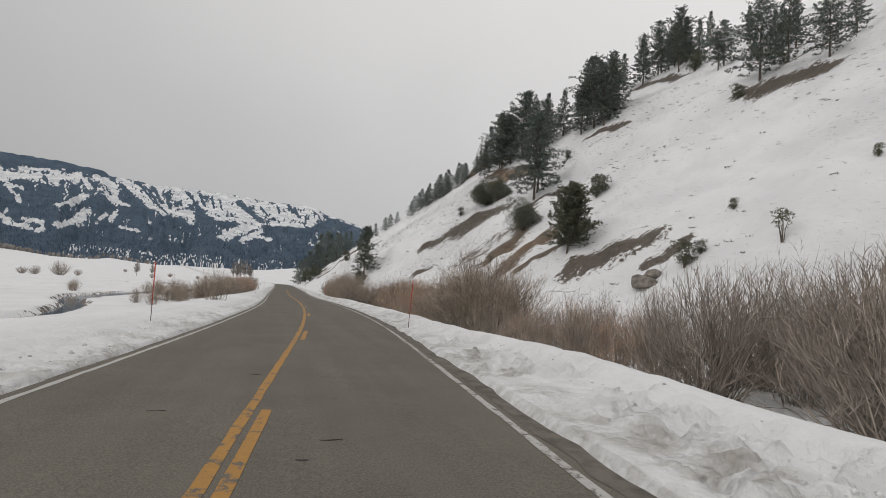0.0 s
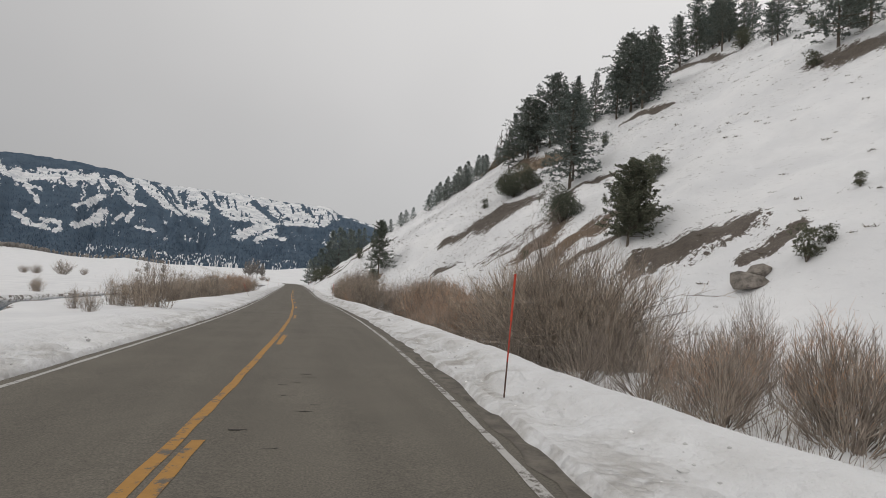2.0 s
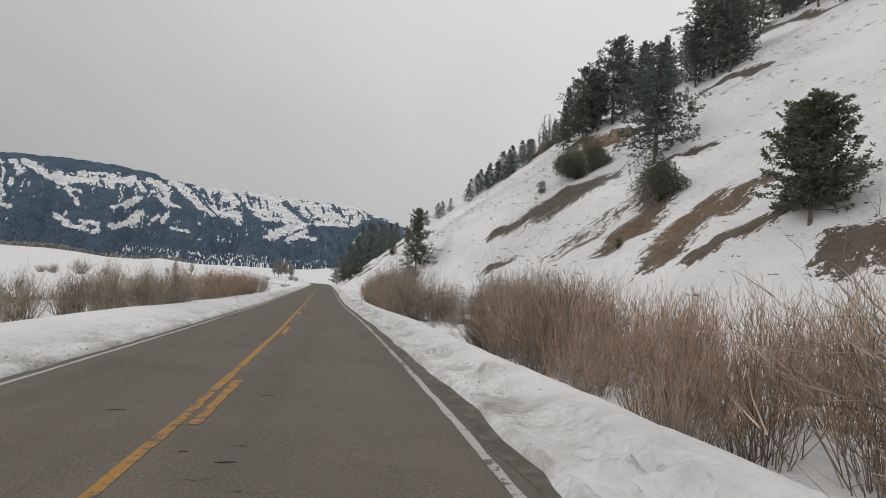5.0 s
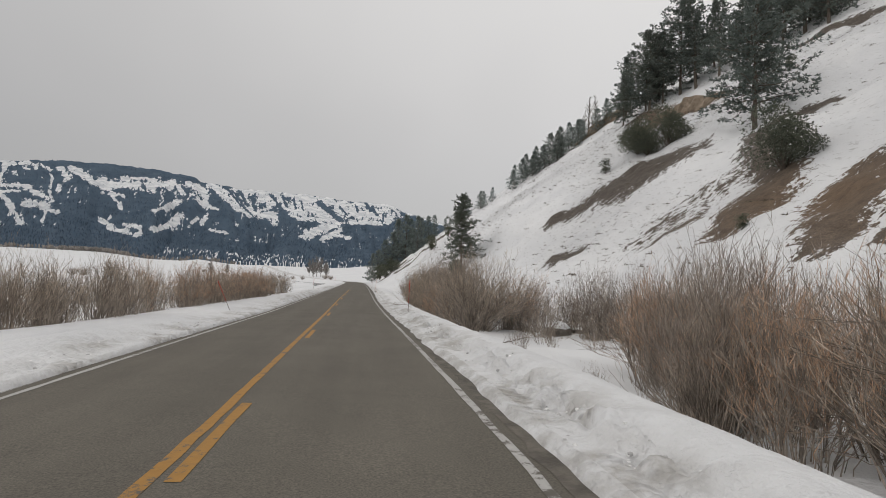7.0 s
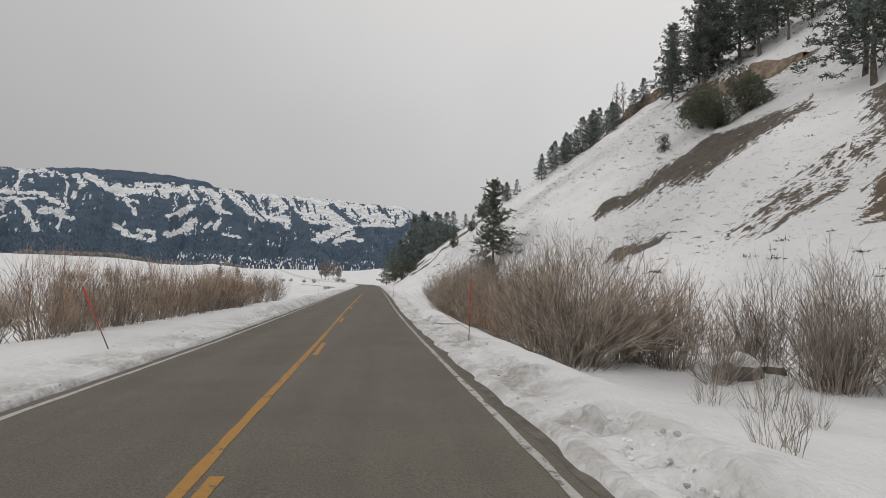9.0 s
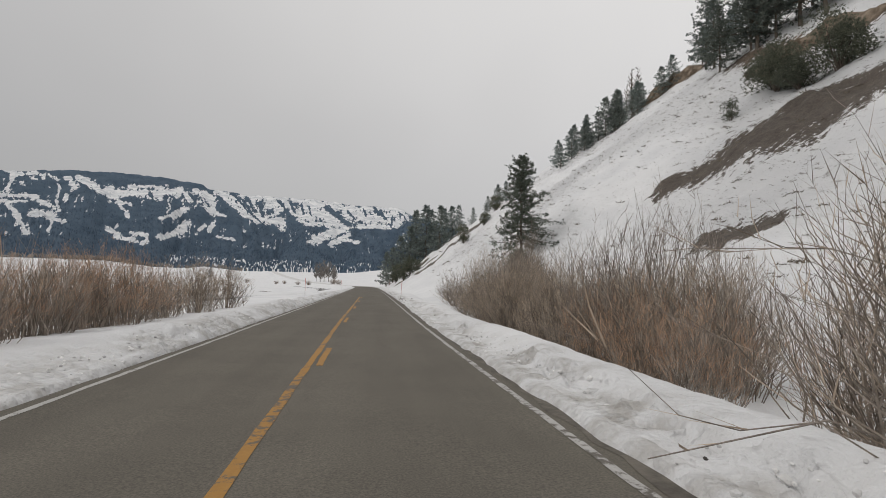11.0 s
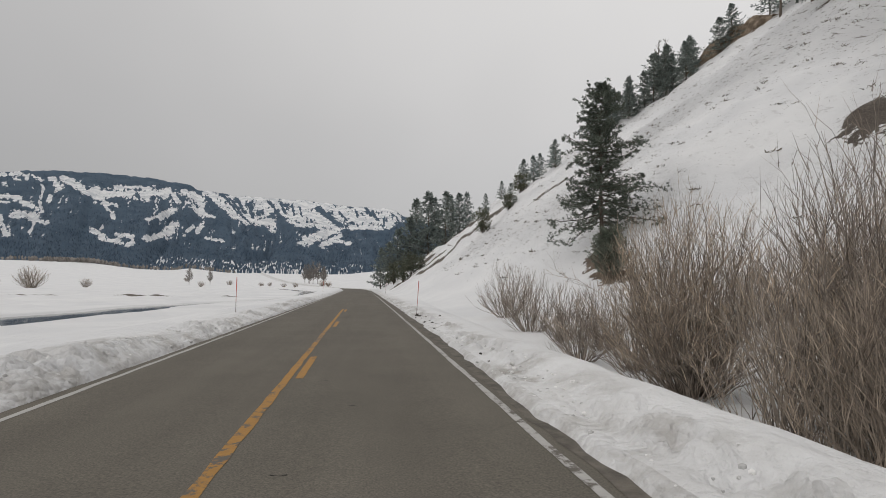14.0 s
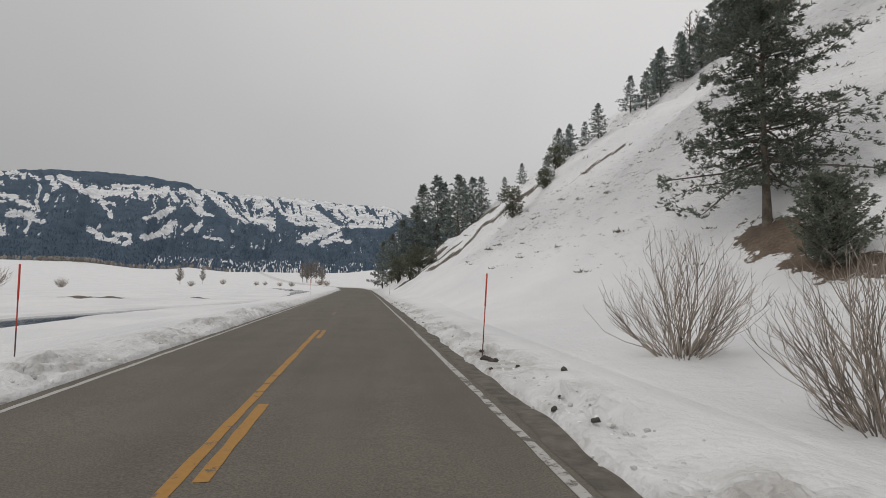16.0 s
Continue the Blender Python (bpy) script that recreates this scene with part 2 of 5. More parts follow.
def _smooth(keys, values, reach):
    raw = np.interp(_Y, keys, values)
    pad = np.pad(raw, reach, mode="edge")
    kernel = np.hanning(2 * reach + 1)
    return np.convolve(pad, kernel / kernel.sum(), mode="valid")


CENTRE = _smooth([-400, -60, -30, -10, 0, 8, 18, 24, 33, 43, 58, 75, 90, 105, 120, 134, 150, 200, 260, 330, 400, 600, 4000],
                 [-90, -9, -5, -2.2, -1.0, -.35, .42, .8, 1.15, 1.35, 1.28, .95, .65, .4, .28, .15, 0, -.6, -1.6, -6, -16, -70, -900], 6)
LEVEL = _smooth([-400, 0, 28, 50, 65, 85, 100, 300, 400, 4000], [.3, 0, -.1, -.35, -.5, -.78, -.84, -.9, -1.5, -1.5], 9)
FOOT = _smooth([-400, -50, 0, 20, 40, 55, 75, 93, 108, 125, 138, 150, 165, 180, 200, 260, 300, 340, 420, 4000],
               [70, 52, 43, 38, 34, 31.5, 26.5, 24.5, 22.5, 19, 17, 13, 9, 7, 5.6, 4.0, 8, 22, 80, 3000], 8)
RIVER = _smooth([-400, -20, 18, 34, 46, 56, 66, 78, 95, 120, 134, 148, 160, 172, 180, 186, 196, 212, 230, 290, 420, 600, 4000],
                [-160, -60, -19, -14, -15, -17.5, -21.5, -24, -25, -24, -22.3, -22.2, -21.4, -21.6, -20, -18.2, -15.5, -12, -13, -17, -45, -110, -500], 4)
SLOPE = 0.77


def centre(y):
    return np.interp(y, _Y, CENTRE)


def level(y):
    return np.interp(y, _Y, LEVEL)


def step(a, b, v):
    k = np.clip((v - a) / (b - a), 0, 1)
    return k * k * (3 - 2 * k)


def wave(x, y, size, seed):
    """Cheap smooth noise, -1 to 1: a sum of turned sines."""
    rng = np.random.RandomState(seed)
    total = 0
    for _ in range(5):
        a, p, k = rng.uniform(0, 2 * np.pi), rng.uniform(0, 2 * np.pi), rng.uniform(0.7, 1.6) * 2 * np.pi / size
        total = total + np.sin(k * (x * np.cos(a) + y * np.sin(a)) + p)
    return total / 3.2


def lumps(x, y, size, seed):
    """Value noise, 0 to 1."""
    gx, gy = x / size, y / size
    ix, iy = np.floor(gx).astype(np.int64), np.floor(gy).astype(np.int64)
    fx, fy = gx - ix, gy - iy
    fx, fy = fx * fx * (3 - 2 * fx), fy * fy * (3 - 2 * fy)

    def cell(i, j):
        h = (i * 374761393 + j * 668265263 + seed * 982451653) & 0x7FFFFFFF
        h = ((h ^ (h >> 13)) * 1274126177) & 0x7FFFFFFF
        return ((h ^ (h >> 16)) & 0xFFFF) / 65535.0
    return (cell(ix, iy) * (1 - fx) + cell(ix + 1, iy) * fx) * (1 - fy) + (cell(ix, iy + 1) * (1 - fx) + cell(ix + 1, iy + 1) * fx) * fy


def wide_at(y):
    """Half the river's width."""
    return np.interp(y, [-100, 20, 34, 46, 56, 66, 78, 100, 134, 172, 181, 190, 230, 300, 600], [4, 1.2, 0.8, 0.7, 0.8, 1.4, 2.4, 2.4, 2.7, 2.5, 1.3, 0.7, 0.9, 3.0, 3])


def land(x, y):
    """Height of the snow surface."""
    x, y = np.asarray(x, float), np.asarray(y, float)
    u = x - centre(y)
    z = level(y) + 0 * x
    # valley floor on the left, ditch on the right
    wider = 0.1 + 1.7 * step(24, 10, y)
    v = u + 0.5 - wider * step(4.2, 5.4, u)
    z = z - 1.05 * step(-6.2, -13, u) - (1.1 - 0.75 * step(122, 134, y)) * step(6.0, 8.8, v)
    # ploughed berms: a flat apron, a rough cut face, a smooth back
    rough = 0.6 * lumps(x, y, 1.1, 3) + 0.4 * lumps(x, y, 0.55, 4)
    tall = (0.62 + 0.4 * lumps(x * 0, y, 7.0, 5)) * (1 - 0.45 * step(122, 134, y))
    face = step(4.5, 5.2, v) * (1 - step(5.5, 6.3, v))
    frayed = u - np.interp(y, [45, 60, 115, 130], [0.1, 0, 0, 0.22]) - 0.13 * (lumps(x * 0, y, 1.9, 6) - 0.5) - 0.12 * (lumps(x * 0, y, 0.6, 7) - 0.5)
    right = step(3.72, 3.98, frayed) * 0.10 + step(4.9, 5.7, v) * 0.30 * tall + face * (rough - 0.5) * 0.12 + step(3.9, 4.3, u) * (rough - 0.5) * 0.07
    steep = step(85, 105, y)
    left = step(-3.3, -3.5, u) * 0.09 + (1 - steep) * step(-3.5, -6.0, u) * 0.30 * tall
    left = left + steep * step(-3.5, -4.3, u) * 0.36 * tall * (1 - 0.6 * step(-5.0, -6.4, u))
    left = left + step(-3.4, -3.8, u) * (1 - step(-4.6, -5.4, u)) * (rough - 0.5) * (0.10 + 0.10 * steep)
    z = z + right * (1 - step(5.8, 7.9, v)) + left - 0.16 * step(3.98, 3.72, frayed) * step(-3.6, -3.3, u)
    # gentle drifts
    calm = step(wide_at(y) + 2, wide_at(y) + 10, np.abs(x - np.interp(y, _Y, RIVER)))
    off = step(7, 12, np.abs(u)) * np.where(u < 0, 0.05 + 0.95 * calm, 1)
    z = z + off * (0.16 * wave(x, y, 9, 11) + 0.10 * wave(x, y, 3.7, 12))
    # slope on the right
    d = x - np.interp(y, _Y, FOOT)
    s = 3.0 * np.logaddexp(0, d / 3.0)
    top = 200.0
    h = SLOPE * s
    h = top * np.tanh(h / top) * step(4.6, 9.0, u)
    rise = np.clip(h / 8.0, 0, 1)
    h = h + rise * (1.3 * wave(x, y, 38, 21) + 0.5 * wave(x, y, 13, 22) + 0.30 * wave(x * 1.6, y * 0.55, 5.2, 25) + (0.20 + 0.28 * step(105, 130, y)) * (lumps(x, y, 1.5, 23) - 0.5) + (0.10 + 0.16 * step(105, 130, y)) * (lumps(x, y, 0.75, 24) - 0.5))
    z = z + h
    # river channel and far floor
    r = np.abs(x - np.interp(y, _Y, RIVER) + 0.7 * wave(x, y, 21, 31))
    wide = wide_at(y)
    bed = (1 - step(wide - 0.3, wide + 0.4, r)) * step(-7, -10, u)
    z = z * (1 - bed) + bed * (level(y) - 1.05 - 0.45)
    far = np.hypot(x, y)
    z = z + 28.0 * step(380, 1500, far)
    # low swells at the forest's foot
    az = np.degrees(np.arctan2(-x, y))
    z = z + np.interp(az, [-6, -1, 4, 7, 12, 16, 16.8, 20, 23, 40], [6, 6, -9, -9, -6, 5, -2, 0, 11, 11]) * step(1000, 1380, far)
    return z


def crust(x, y):
    """Fine broken lumps on the ploughed faces, on top of land()."""
    u = x - centre(y)
    v = u + 0.5 - (0.1 + 1.7 * step(24, 10, y)) * step(4.2, 5.4, u)
    cut = 0.72 * step(4.25, 4.6, u) * (1 - step(5.2, 5.65, v)) + step(-3.45, -3.75, u) * (1 - step(-4.5, -5.2, u)) * (0.25 + 0.30 * step(85, 105, y))
    a, b, c = lumps(x, y, 0.42, 51), lumps(x, y, 0.19, 52), lumps(x, y, 0.09, 53)
    block = step(0.44, 0.56, a)
    patchy = step(0.30, 0.60, lumps(x, y, 1.9, 54))
    return cut * patchy * (0.24 * (block - 0.4) + 0.20 * (step(0.25, 0.75, b) - 0.5) + 0.08 * (c - 0.5)) + 0.015 * (b - 0.5)


# ---- mesh helpers ----
def mesh_of(name, verts, faces, mat, smooth=False):
    me = bpy.data.meshes.new(name)
    me.from_pydata([tuple(v) for v in verts], [], faces)
    me.materials.append(mat)
    if smooth:
        me.polygons.foreach_set("use_smooth", [True] * len(me.polygons))
    me.update()
    return me


def part(name, me, parent, label=""):
    ob = new(name, me)
    ob.parent = parent
    return tagged(ob, label)


def tube(V, F, pts, radii, sides=3, cap=False):
    """A tapered tube along a line of points."""
    start = len(V)
    n = len(pts)
    for i in range(n):
        d = pts[min(i + 1, n - 1)] - pts[max(i - 1, 0)]
        d = d.normalized() if d.length > 1e-6 else Vector((0, 0, 1))
        a = d.cross(Vector((0.31, 0.95, 0.05))).normalized() if abs(d.y) < 0.9 else d.cross(Vector((1, 0, 0))).normalized()
        b = d.cross(a)
        for k in range(sides):
            w = 2 * math.pi * k / sides
            V.append(pts[i] + (a * math.cos(w) + b * math.sin(w)) * radii[i])
    for i in range(n - 1):
        for k in range(sides):
            p, q = start + i * sides + k, start + i * sides + (k + 1) % sides
            F.append((p, q, q + sides, p + sides))
    if cap:
        F.append(tuple(start + (n - 1) * sides + k for k in range(sides)))


def ribbon(V, F, rng, pts, radii):
    """A fine twig as a narrow folded strip."""
    d = (pts[-1] - pts[0]).normalized()
    w = d.cross(Vector((rng.gauss(0, 1), rng.gauss(0, 1), rng.gauss(0, 1)))).normalized()
    start = len(V)
    for p, r in zip(pts, radii):
        V.extend((p - w * r, p + w * r) if r else (p,))
    for i in range(len(pts) - 1):
        k = start + 2 * i
        F.append((k, k + 1, k + 3, k + 2) if radii[i + 1] else (k, k + 1, k + 2))


def blades(V, F, rng, at, way, count, long, wide):
    """A tuft of narrow needle sprays round a point."""
    for _ in range(count):
        d = (way * 0.75 + Vector((rng.gauss(0, 0.6), rng.gauss(0, 0.6), rng.gauss(0.12, 0.42)))).normalized()
        s = d.cross(Vector((rng.gauss(0, 1), rng.gauss(0, 1), rng.gauss(0, 1)))).normalized() * wide * rng.uniform(0.6, 1.3)
        e = d * long * rng.uniform(0.6, 1.25)
        i = len(V)
        V.extend((at - s * 0.4, at + e * 0.45 - s, at + e, at + e * 0.45 + s))
        F.append((i, i + 1, i + 2, i + 3))


def grid_mesh(name, X, Y, Z, mat):
    ny, nx = X.shape
    co = np.stack([X, Y, Z], -1).reshape(-1, 3).astype(np.float32)
    i = np.arange(ny * nx).reshape(ny, nx)
    f = np.stack([i[:-1, :-1], i[:-1, 1:], i[1:, 1:], i[1:, :-1]], -1).reshape(-1, 4)
    me = bpy.data.meshes.new(name)
    me.vertices.add(len(co))
    me.vertices.foreach_set("co", co.ravel())
    me.loops.add(f.size)
    me.loops.foreach_set("vertex_index", f.ravel().astype(np.int32))
    me.polygons.add(len(f))
    me.polygons.foreach_set("loop_start", np.arange(0, f.size, 4, dtype=np.int32))
    me.polygons.foreach_set("use_smooth", np.ones(len(f), dtype=bool))
    me.materials.append(mat)
    me.update(calc_edges=True)
    return me


def scalar(me, name, values):
    me.attributes.new(name, "FLOAT", "POINT").data.foreach_set("value", np.asarray(values, np.float32).ravel())


# ---- ground: one sheet of snow, slope and valley floor ----
# bare strips on the slope: two ends and a half width in metres, strength
SCARS = [((33.6, 138.4), (40.5, 132.5), 2.2, 1.0), ((39.0, 133.6), (47.6, 123.8), 5.6, 1.0), ((44.5, 133.8), (48.2, 129.0), 1.6, 1.0), ((28.2, 122.3), (30.3, 118.0), 2.1, 1.0),
         ((33.2, 108.0), (44.5, 106.5), 5.4, 0.53), ((33.5, 105.0), (38.0, 104.0), 1.6, 0.72), ((52.6, 114.0), (60.5, 110.8), 1.8, 0.95), ((58.5, 158.0), (67.5, 141.0), 1.8, 1.0),
         ((36.5, 97.2), (43.2, 98.6), 3.5, 1.0), ((43.5, 101.0), (52.4, 114.0), 2.6, 0.85), ((34.2, 83.3), (43.4, 89.4), 3.3, 1.0), ((37.0, 84.5), (46.5, 84.2), 2.4, 0.9),
         ((34.3, 79.0), (39.6, 73.9), 1.8, 0.9), ((37.0, 66.6), (43.8, 59.2), 3.1, 1.0), ((40.2, 55.1), (44.2, 53.4), 1.4, 1.0)]
SCARS += [((80.0, 137.7), (87.0, 129.2), 2.0, 1.0), ((117.7, 172.3), (116.5, 143.2), 3.0, 0.9), ((85.0, 87.5), (88.0, 71.0), 3.2, 1.0), ((95.0, 86.0), (103.0, 78.0), 2.4, 0.72), ((100.0, 101.0), (112.0, 94.0), 2.6, 0.7),
          ((61.4, 169.5), (64.8, 152.8), 3.0, 0.9), ((91.3, 146.0), (103.0, 149.8), 2.5, 0.9), ((19.4, 148.6), (19.2, 145.4), 1.5, 1.0),
          ((17.6, 144.4), (18.9, 141.6), 0.8, 1.0), ((24.0, 185.9), (30.2, 181.8), 0.55, 1.0), ((6.8, 216.0), (15.1, 209.0), 1.3, 1.0),
          ((66.0, 213.7), (76.9, 200.6), 2.5, 0.95), ((11.0, 208.5), (24.0, 196.0), 1.1, 0.9), ((10.0, 226.0), (22.0, 213.0), 1.4, 0.95), ((21.0, 216.0), (34.0, 205.0), 0.6, 0.72)]


def earth_at(x, y):
    e = np.zeros_like(x)
    for a, b, w, k in SCARS:
        ax, ay, dx, dy = a[0], a[1], b[0] - a[0], b[1] - a[1]
        s = np.clip(((x - ax) * dx + (y - ay) * dy) / (dx * dx + dy * dy), 0, 1)
        far = np.hypot(x - ax - s * dx, y - ay - s * dy)
        e = np.maximum(e, k * np.clip(1.05 - 0.55 * far / (w * (0.55 + 0.45 * np.sin(np.pi * np.clip(s, 0.08, 0.92)))), 0, 1))
    return e


def spaced(*runs):
    out = [runs[0][0]]
    for a, b, s in runs:
        n = max(1, int(round((b - a) / s)))
        out += list(a + (b - a) * (np.arange(1, n + 1) / n))
    return np.array(out)


def stretched(a, b, n, first):
    k = np.linspace(0, 1, n + 1)[1:]
    p = math.log(first / abs(b - a)) / math.log(1 / n)
    return list(a + (b - a) * k ** p)


def build_ground():
    u = spaced((-60, -42, 0.9), (-42, -14, 0.55), (-14, -7, 0.4), (-7, -5.4, 0.25), (-5.4, -3.2, 0.13), (-3.2, 3.6, 0.9), (3.6, 6.6, 0.12), (6.6, 8.4, 0.22), (8.4, 20, 0.55), (20, 62, 0.65), (62, 150, 1.2))
    u = np.array(sorted(stretched(-60, -3600, 34, 2.0)) + list(u) + stretched(150, 1500, 26, 3.0))
    v = spaced((-20, 10, 0.4), (10, 150, 0.40), (150, 280, 0.9))
    v = np.array(sorted(stretched(-20, -300, 14, 2)) + list(v) + stretched(280, 3900, 46, 2.0))
    U, Y = np.meshgrid(u, v)
    X = U + centre(Y)
    # the ploughed banks are laid over the sheet as finer pieces
    under = (step(4.15, 4.35, U) * (1 - step(7.2, 7.6, U)) + step(-3.42, -3.55, U) * (1 - step(-5.4, -5.8, U))) * (Y > 2) * (Y < 168)
    Z = land(X, Y) - 0.13 * under
    me = grid_mesh("ground", X, Y, Z, SNOW)
    d = X - np.interp(Y, _Y, FOOT)
    earth = earth_at(X, Y)
    r = np.abs(X - np.interp(Y, _Y, RIVER) + 0.7 * wave(X, Y, 21, 31))
    wide = wide_at(Y)
    bank = 1.2 * (1 - step(0.15, 0.60, np.abs(r - wide - 0.15))) * step(-7, -10, U) * (0.15 + 0.5 * lumps(X, Y, 9, 41)) * (1 - 0.8 * step(90, 120, Y)) * (Y < 240)
    earth = np.maximum(earth, bank)
    # snow-poor crust high on the slope and among the valley channels
    earth = np.maximum(earth, step(0.72, 0.9, lumps(X * 0.5, Y, 22, 44)) * 0.5 * step(30, 120, d) * (Y > 100))
    # old channels across the flat
    for a, b, w in ((-62, -44, 1.6), (-48, -33, 2.2), (-30, -22, 1.8)):
        inside = step(a - 2, a + 3, X) * step(b + 2, b - 3, X)
        earth = np.maximum(earth, 1.0 * inside * (1 - step(0.4 * w, w, np.abs(Y - 214 - 2.5 * wave(X, X * 0, 17, 48)))))
    strips = step(0.74, 0.86, lumps(X * 0.12, Y, 9.0, 48)) * step(0.35, 0.6, lumps(X, Y, 60.0, 49)) * step(-30, -60, U) * step(-400, -250, U) * step(230, 260, Y) * step(540, 440, Y)
    earth = np.maximum(earth, 0.75 * strips)
    scalar(me, "earth", earth)
    ochre = np.maximum(0.6 * np.exp(-((X - 19) / 4) ** 2 - ((Y - 145.5) / 5) ** 2), np.exp(-((X - 39) / 7) ** 2 - ((Y - 90) / 13) ** 2))
    ochre = np.maximum(ochre, np.exp(-((X - 66) / 9) ** 2 - ((Y - 152) / 14) ** 2))
    scalar(me, "warm", np.clip(np.maximum(ochre, np.exp(-((X - 72) / 9) ** 2 - ((Y - 207) / 12) ** 2)), 0, 1))
    scalar(me, "thin", step(2, 12, d) * (0.10 + 0.55 * step(0.3, 0.9, lumps(X, Y, 17, 46))) * (1 + 1.6 * step(108, 132, Y)) + 0.15 * step(-20, -60, U) * lumps(X, Y, 40, 47))
    scalar(me, "grime", np.clip((1 - step(0.4, 2.2, U - 3.7)) * (U > 0) + (1 - step(0.0, 1.4, -3.3 - U)) * (U < 0) * 0.7, 0, 1) * 0.7)
    tagged(new("ground", me), "snow-covered valley floor and steep hillside with bare earth strips", "ground", kind="structure")


def build_bank(name, u0, u1, label):
    u = np.arange(u0, u1 + 0.001, 0.075)
    v = np.arange(1.0, 169.0, 0.125)
    U, Y = np.meshgrid(u, v)
    X = U + centre(Y)
    rim = np.minimum(np.minimum(U - u0, u1 - U) / 0.2, np.minimum(Y - 1.0, 169.0 - Y) / 0.8)
    Z = land(X, Y) + crust(X, Y) - 0.16 * (1 - np.clip(rim, 0, 1)) ** 2
    me = grid_mesh(name, X, Y, Z, SNOW)
    edge = np.where(U > 0, U - 3.7 - 1.0 * step(24, 10, Y), -3.3 - U)
    scalar(me, "grime", np.clip(1 - step(0.5, 2.3, edge), 0, 1) * (0.35 + 0.75 * step(0.3, 0.7, lumps(X, Y, 1.1, 55))) * np.where(U > 0, 0.95, 0.7))
    tagged(new(name, me), label, "snow bank", kind="structure")


def build_road():
    v = np.array(list(spaced((-40, 200, 1.0), (200, 420, 3.0))))
    u = np.array([-4.3, -3.4, -1.7, 0, 1.7, 3.5, 4.6])
    U, Y = np.meshgrid(u, v)
    Z = level(Y) + 0.02 - 0.012 * np.abs(U)
    me = grid_mesh("road", U + centre(Y), Y, Z, ASPHALT)
    tagged(new("road", me), "dry grey two-lane asphalt road between snow banks", "road", kind="structure")


def strip(name, u0, u1, y0, y1, mat, label, ragged=0.0):
    n = max(2, int((y1 - y0) / 0.5))
    Y = np.linspace(y0, y1, n + 1)
    rng = np.random.RandomState(int(abs(u0) * 1000 + y0 + 500) % 9999)
    V, F = [], []
    for i, y in enumerate(Y):
        j0, j1 = rng.uniform(-ragged, ragged, 2)
        for u in (u0 + j0, u1 + j1):
            V.append((u + float(centre(y)), y, float(level(y)) + 0.025 - 0.012 * abs(u)))
        if i:
            k = 2 * i
            F.append((k - 2, k - 1, k + 1, k))
    return tagged(new(name, mesh_of(name, V, F, mat)), label, "road marking", kind="structure")


def build_markings():
    strip("centre_line", -0.07, 0.07, -40, 146.6, YELLOW, "worn solid yellow centre line on asphalt", 0.012)
    for k in range(-3, 24):
        y = 4.75 + 12.62 * k
        u = 0.15 if y < 145 else -0.06
        d = strip("centre_dash", u, u + 0.14, y, y + 3.15, YELLOW if y < 145 else FAINT, "worn yellow dash along the middle of the road", 0.010)
        tagged(d, group="yellow dashes along the centre line")
    strip("edge_line", 3.46, 3.58, -40, 400, WHITE, "worn white edge line on asphalt", 0.015)
    tagged(strip("shoulder", 3.70, 4.25, -40, 400, GRIT, "dark damp gritty asphalt shoulder along the snow", 0.07), category="shoulder")
    strip("edge_line", -3.27, -3.16, -40, 400, WHITE_FRESH, "worn white edge line against the snow", 0.015)


def build_cracks():
    """Short dark cross cracks in the right lane."""
    rng = random.Random(8)
    V, F = [], []
    for _ in range(110):
        y = rng.choice((rng.uniform(8, 48), rng.uniform(0, 190)))
        u = rng.gauss(0.95, 0.22) if rng.random() < 0.75 else rng.uniform(-2.8, 3.0)
        half, w = rng.uniform(0.04, 0.14), rng.uniform(0.004, 0.010)
        i = len(V)
        for s in (-1, 0, 1):
            for e in (-1, 1):
                uu, yy = u + s * half, y + rng.uniform(-0.03, 0.03) + e * w * (1 - 0.8 * abs(s))
                V.append((uu + float(centre(yy)), yy, float(level(yy)) + 0.0245 - 0.012 * abs(uu)))
        F.extend(((i, i + 2, i + 3, i + 1), (i + 2, i + 4, i + 5, i + 3)))
    tagged(new("road_cracks", mesh_of("road_cracks", V, F, CLOD)), "short dark cracks across the asphalt lane", "crack", kind="stuff")


def build_river():
    Y = spaced((-90, 60, 3.0), (60, 320, 3.0), (320, 600, 10.0))
    V, F = [], []
    for i, y in enumerate(Y):
        x = float(np.interp(y, _Y, RIVER))
        for o in (-14, 14):
            V.append((x + o, y, float(level(y)) - 1.05 - 0.035))
        if i:
            k = 2 * i
            F.append((k - 2, k - 1, k + 1, k))
    tagged(new("water", mesh_of("water", V, F, WATER)), "narrow dark open river winding through the snow", "river", kind="structure")


# ---- far mountains ----
RIDGE_AZ = [-40, -14, -8, -4.2, -3.4, -2.4, -1.4, 1, 2.1, 4.3, 6.5, 9.8, 11.3, 13.0, 13.9, 15.2, 15.9, 16.6, 18, 20, 22, 24.2, 26.9, 28.4, 32.1, 45, 70, 100]
RIDGE_EL = [2, 4.0, 5.6, 6.65, 6.8, 7.45, 7.55, 7.62, 7.6, 7.9, 8.05, 8.07, 8.13, 8.1, 8.25, 8.37, 8.32, 8.7, 8.9, 9.1, 9.15, 9.12, 9.0, 8.7, 8.3, 7.2, 6, 3]
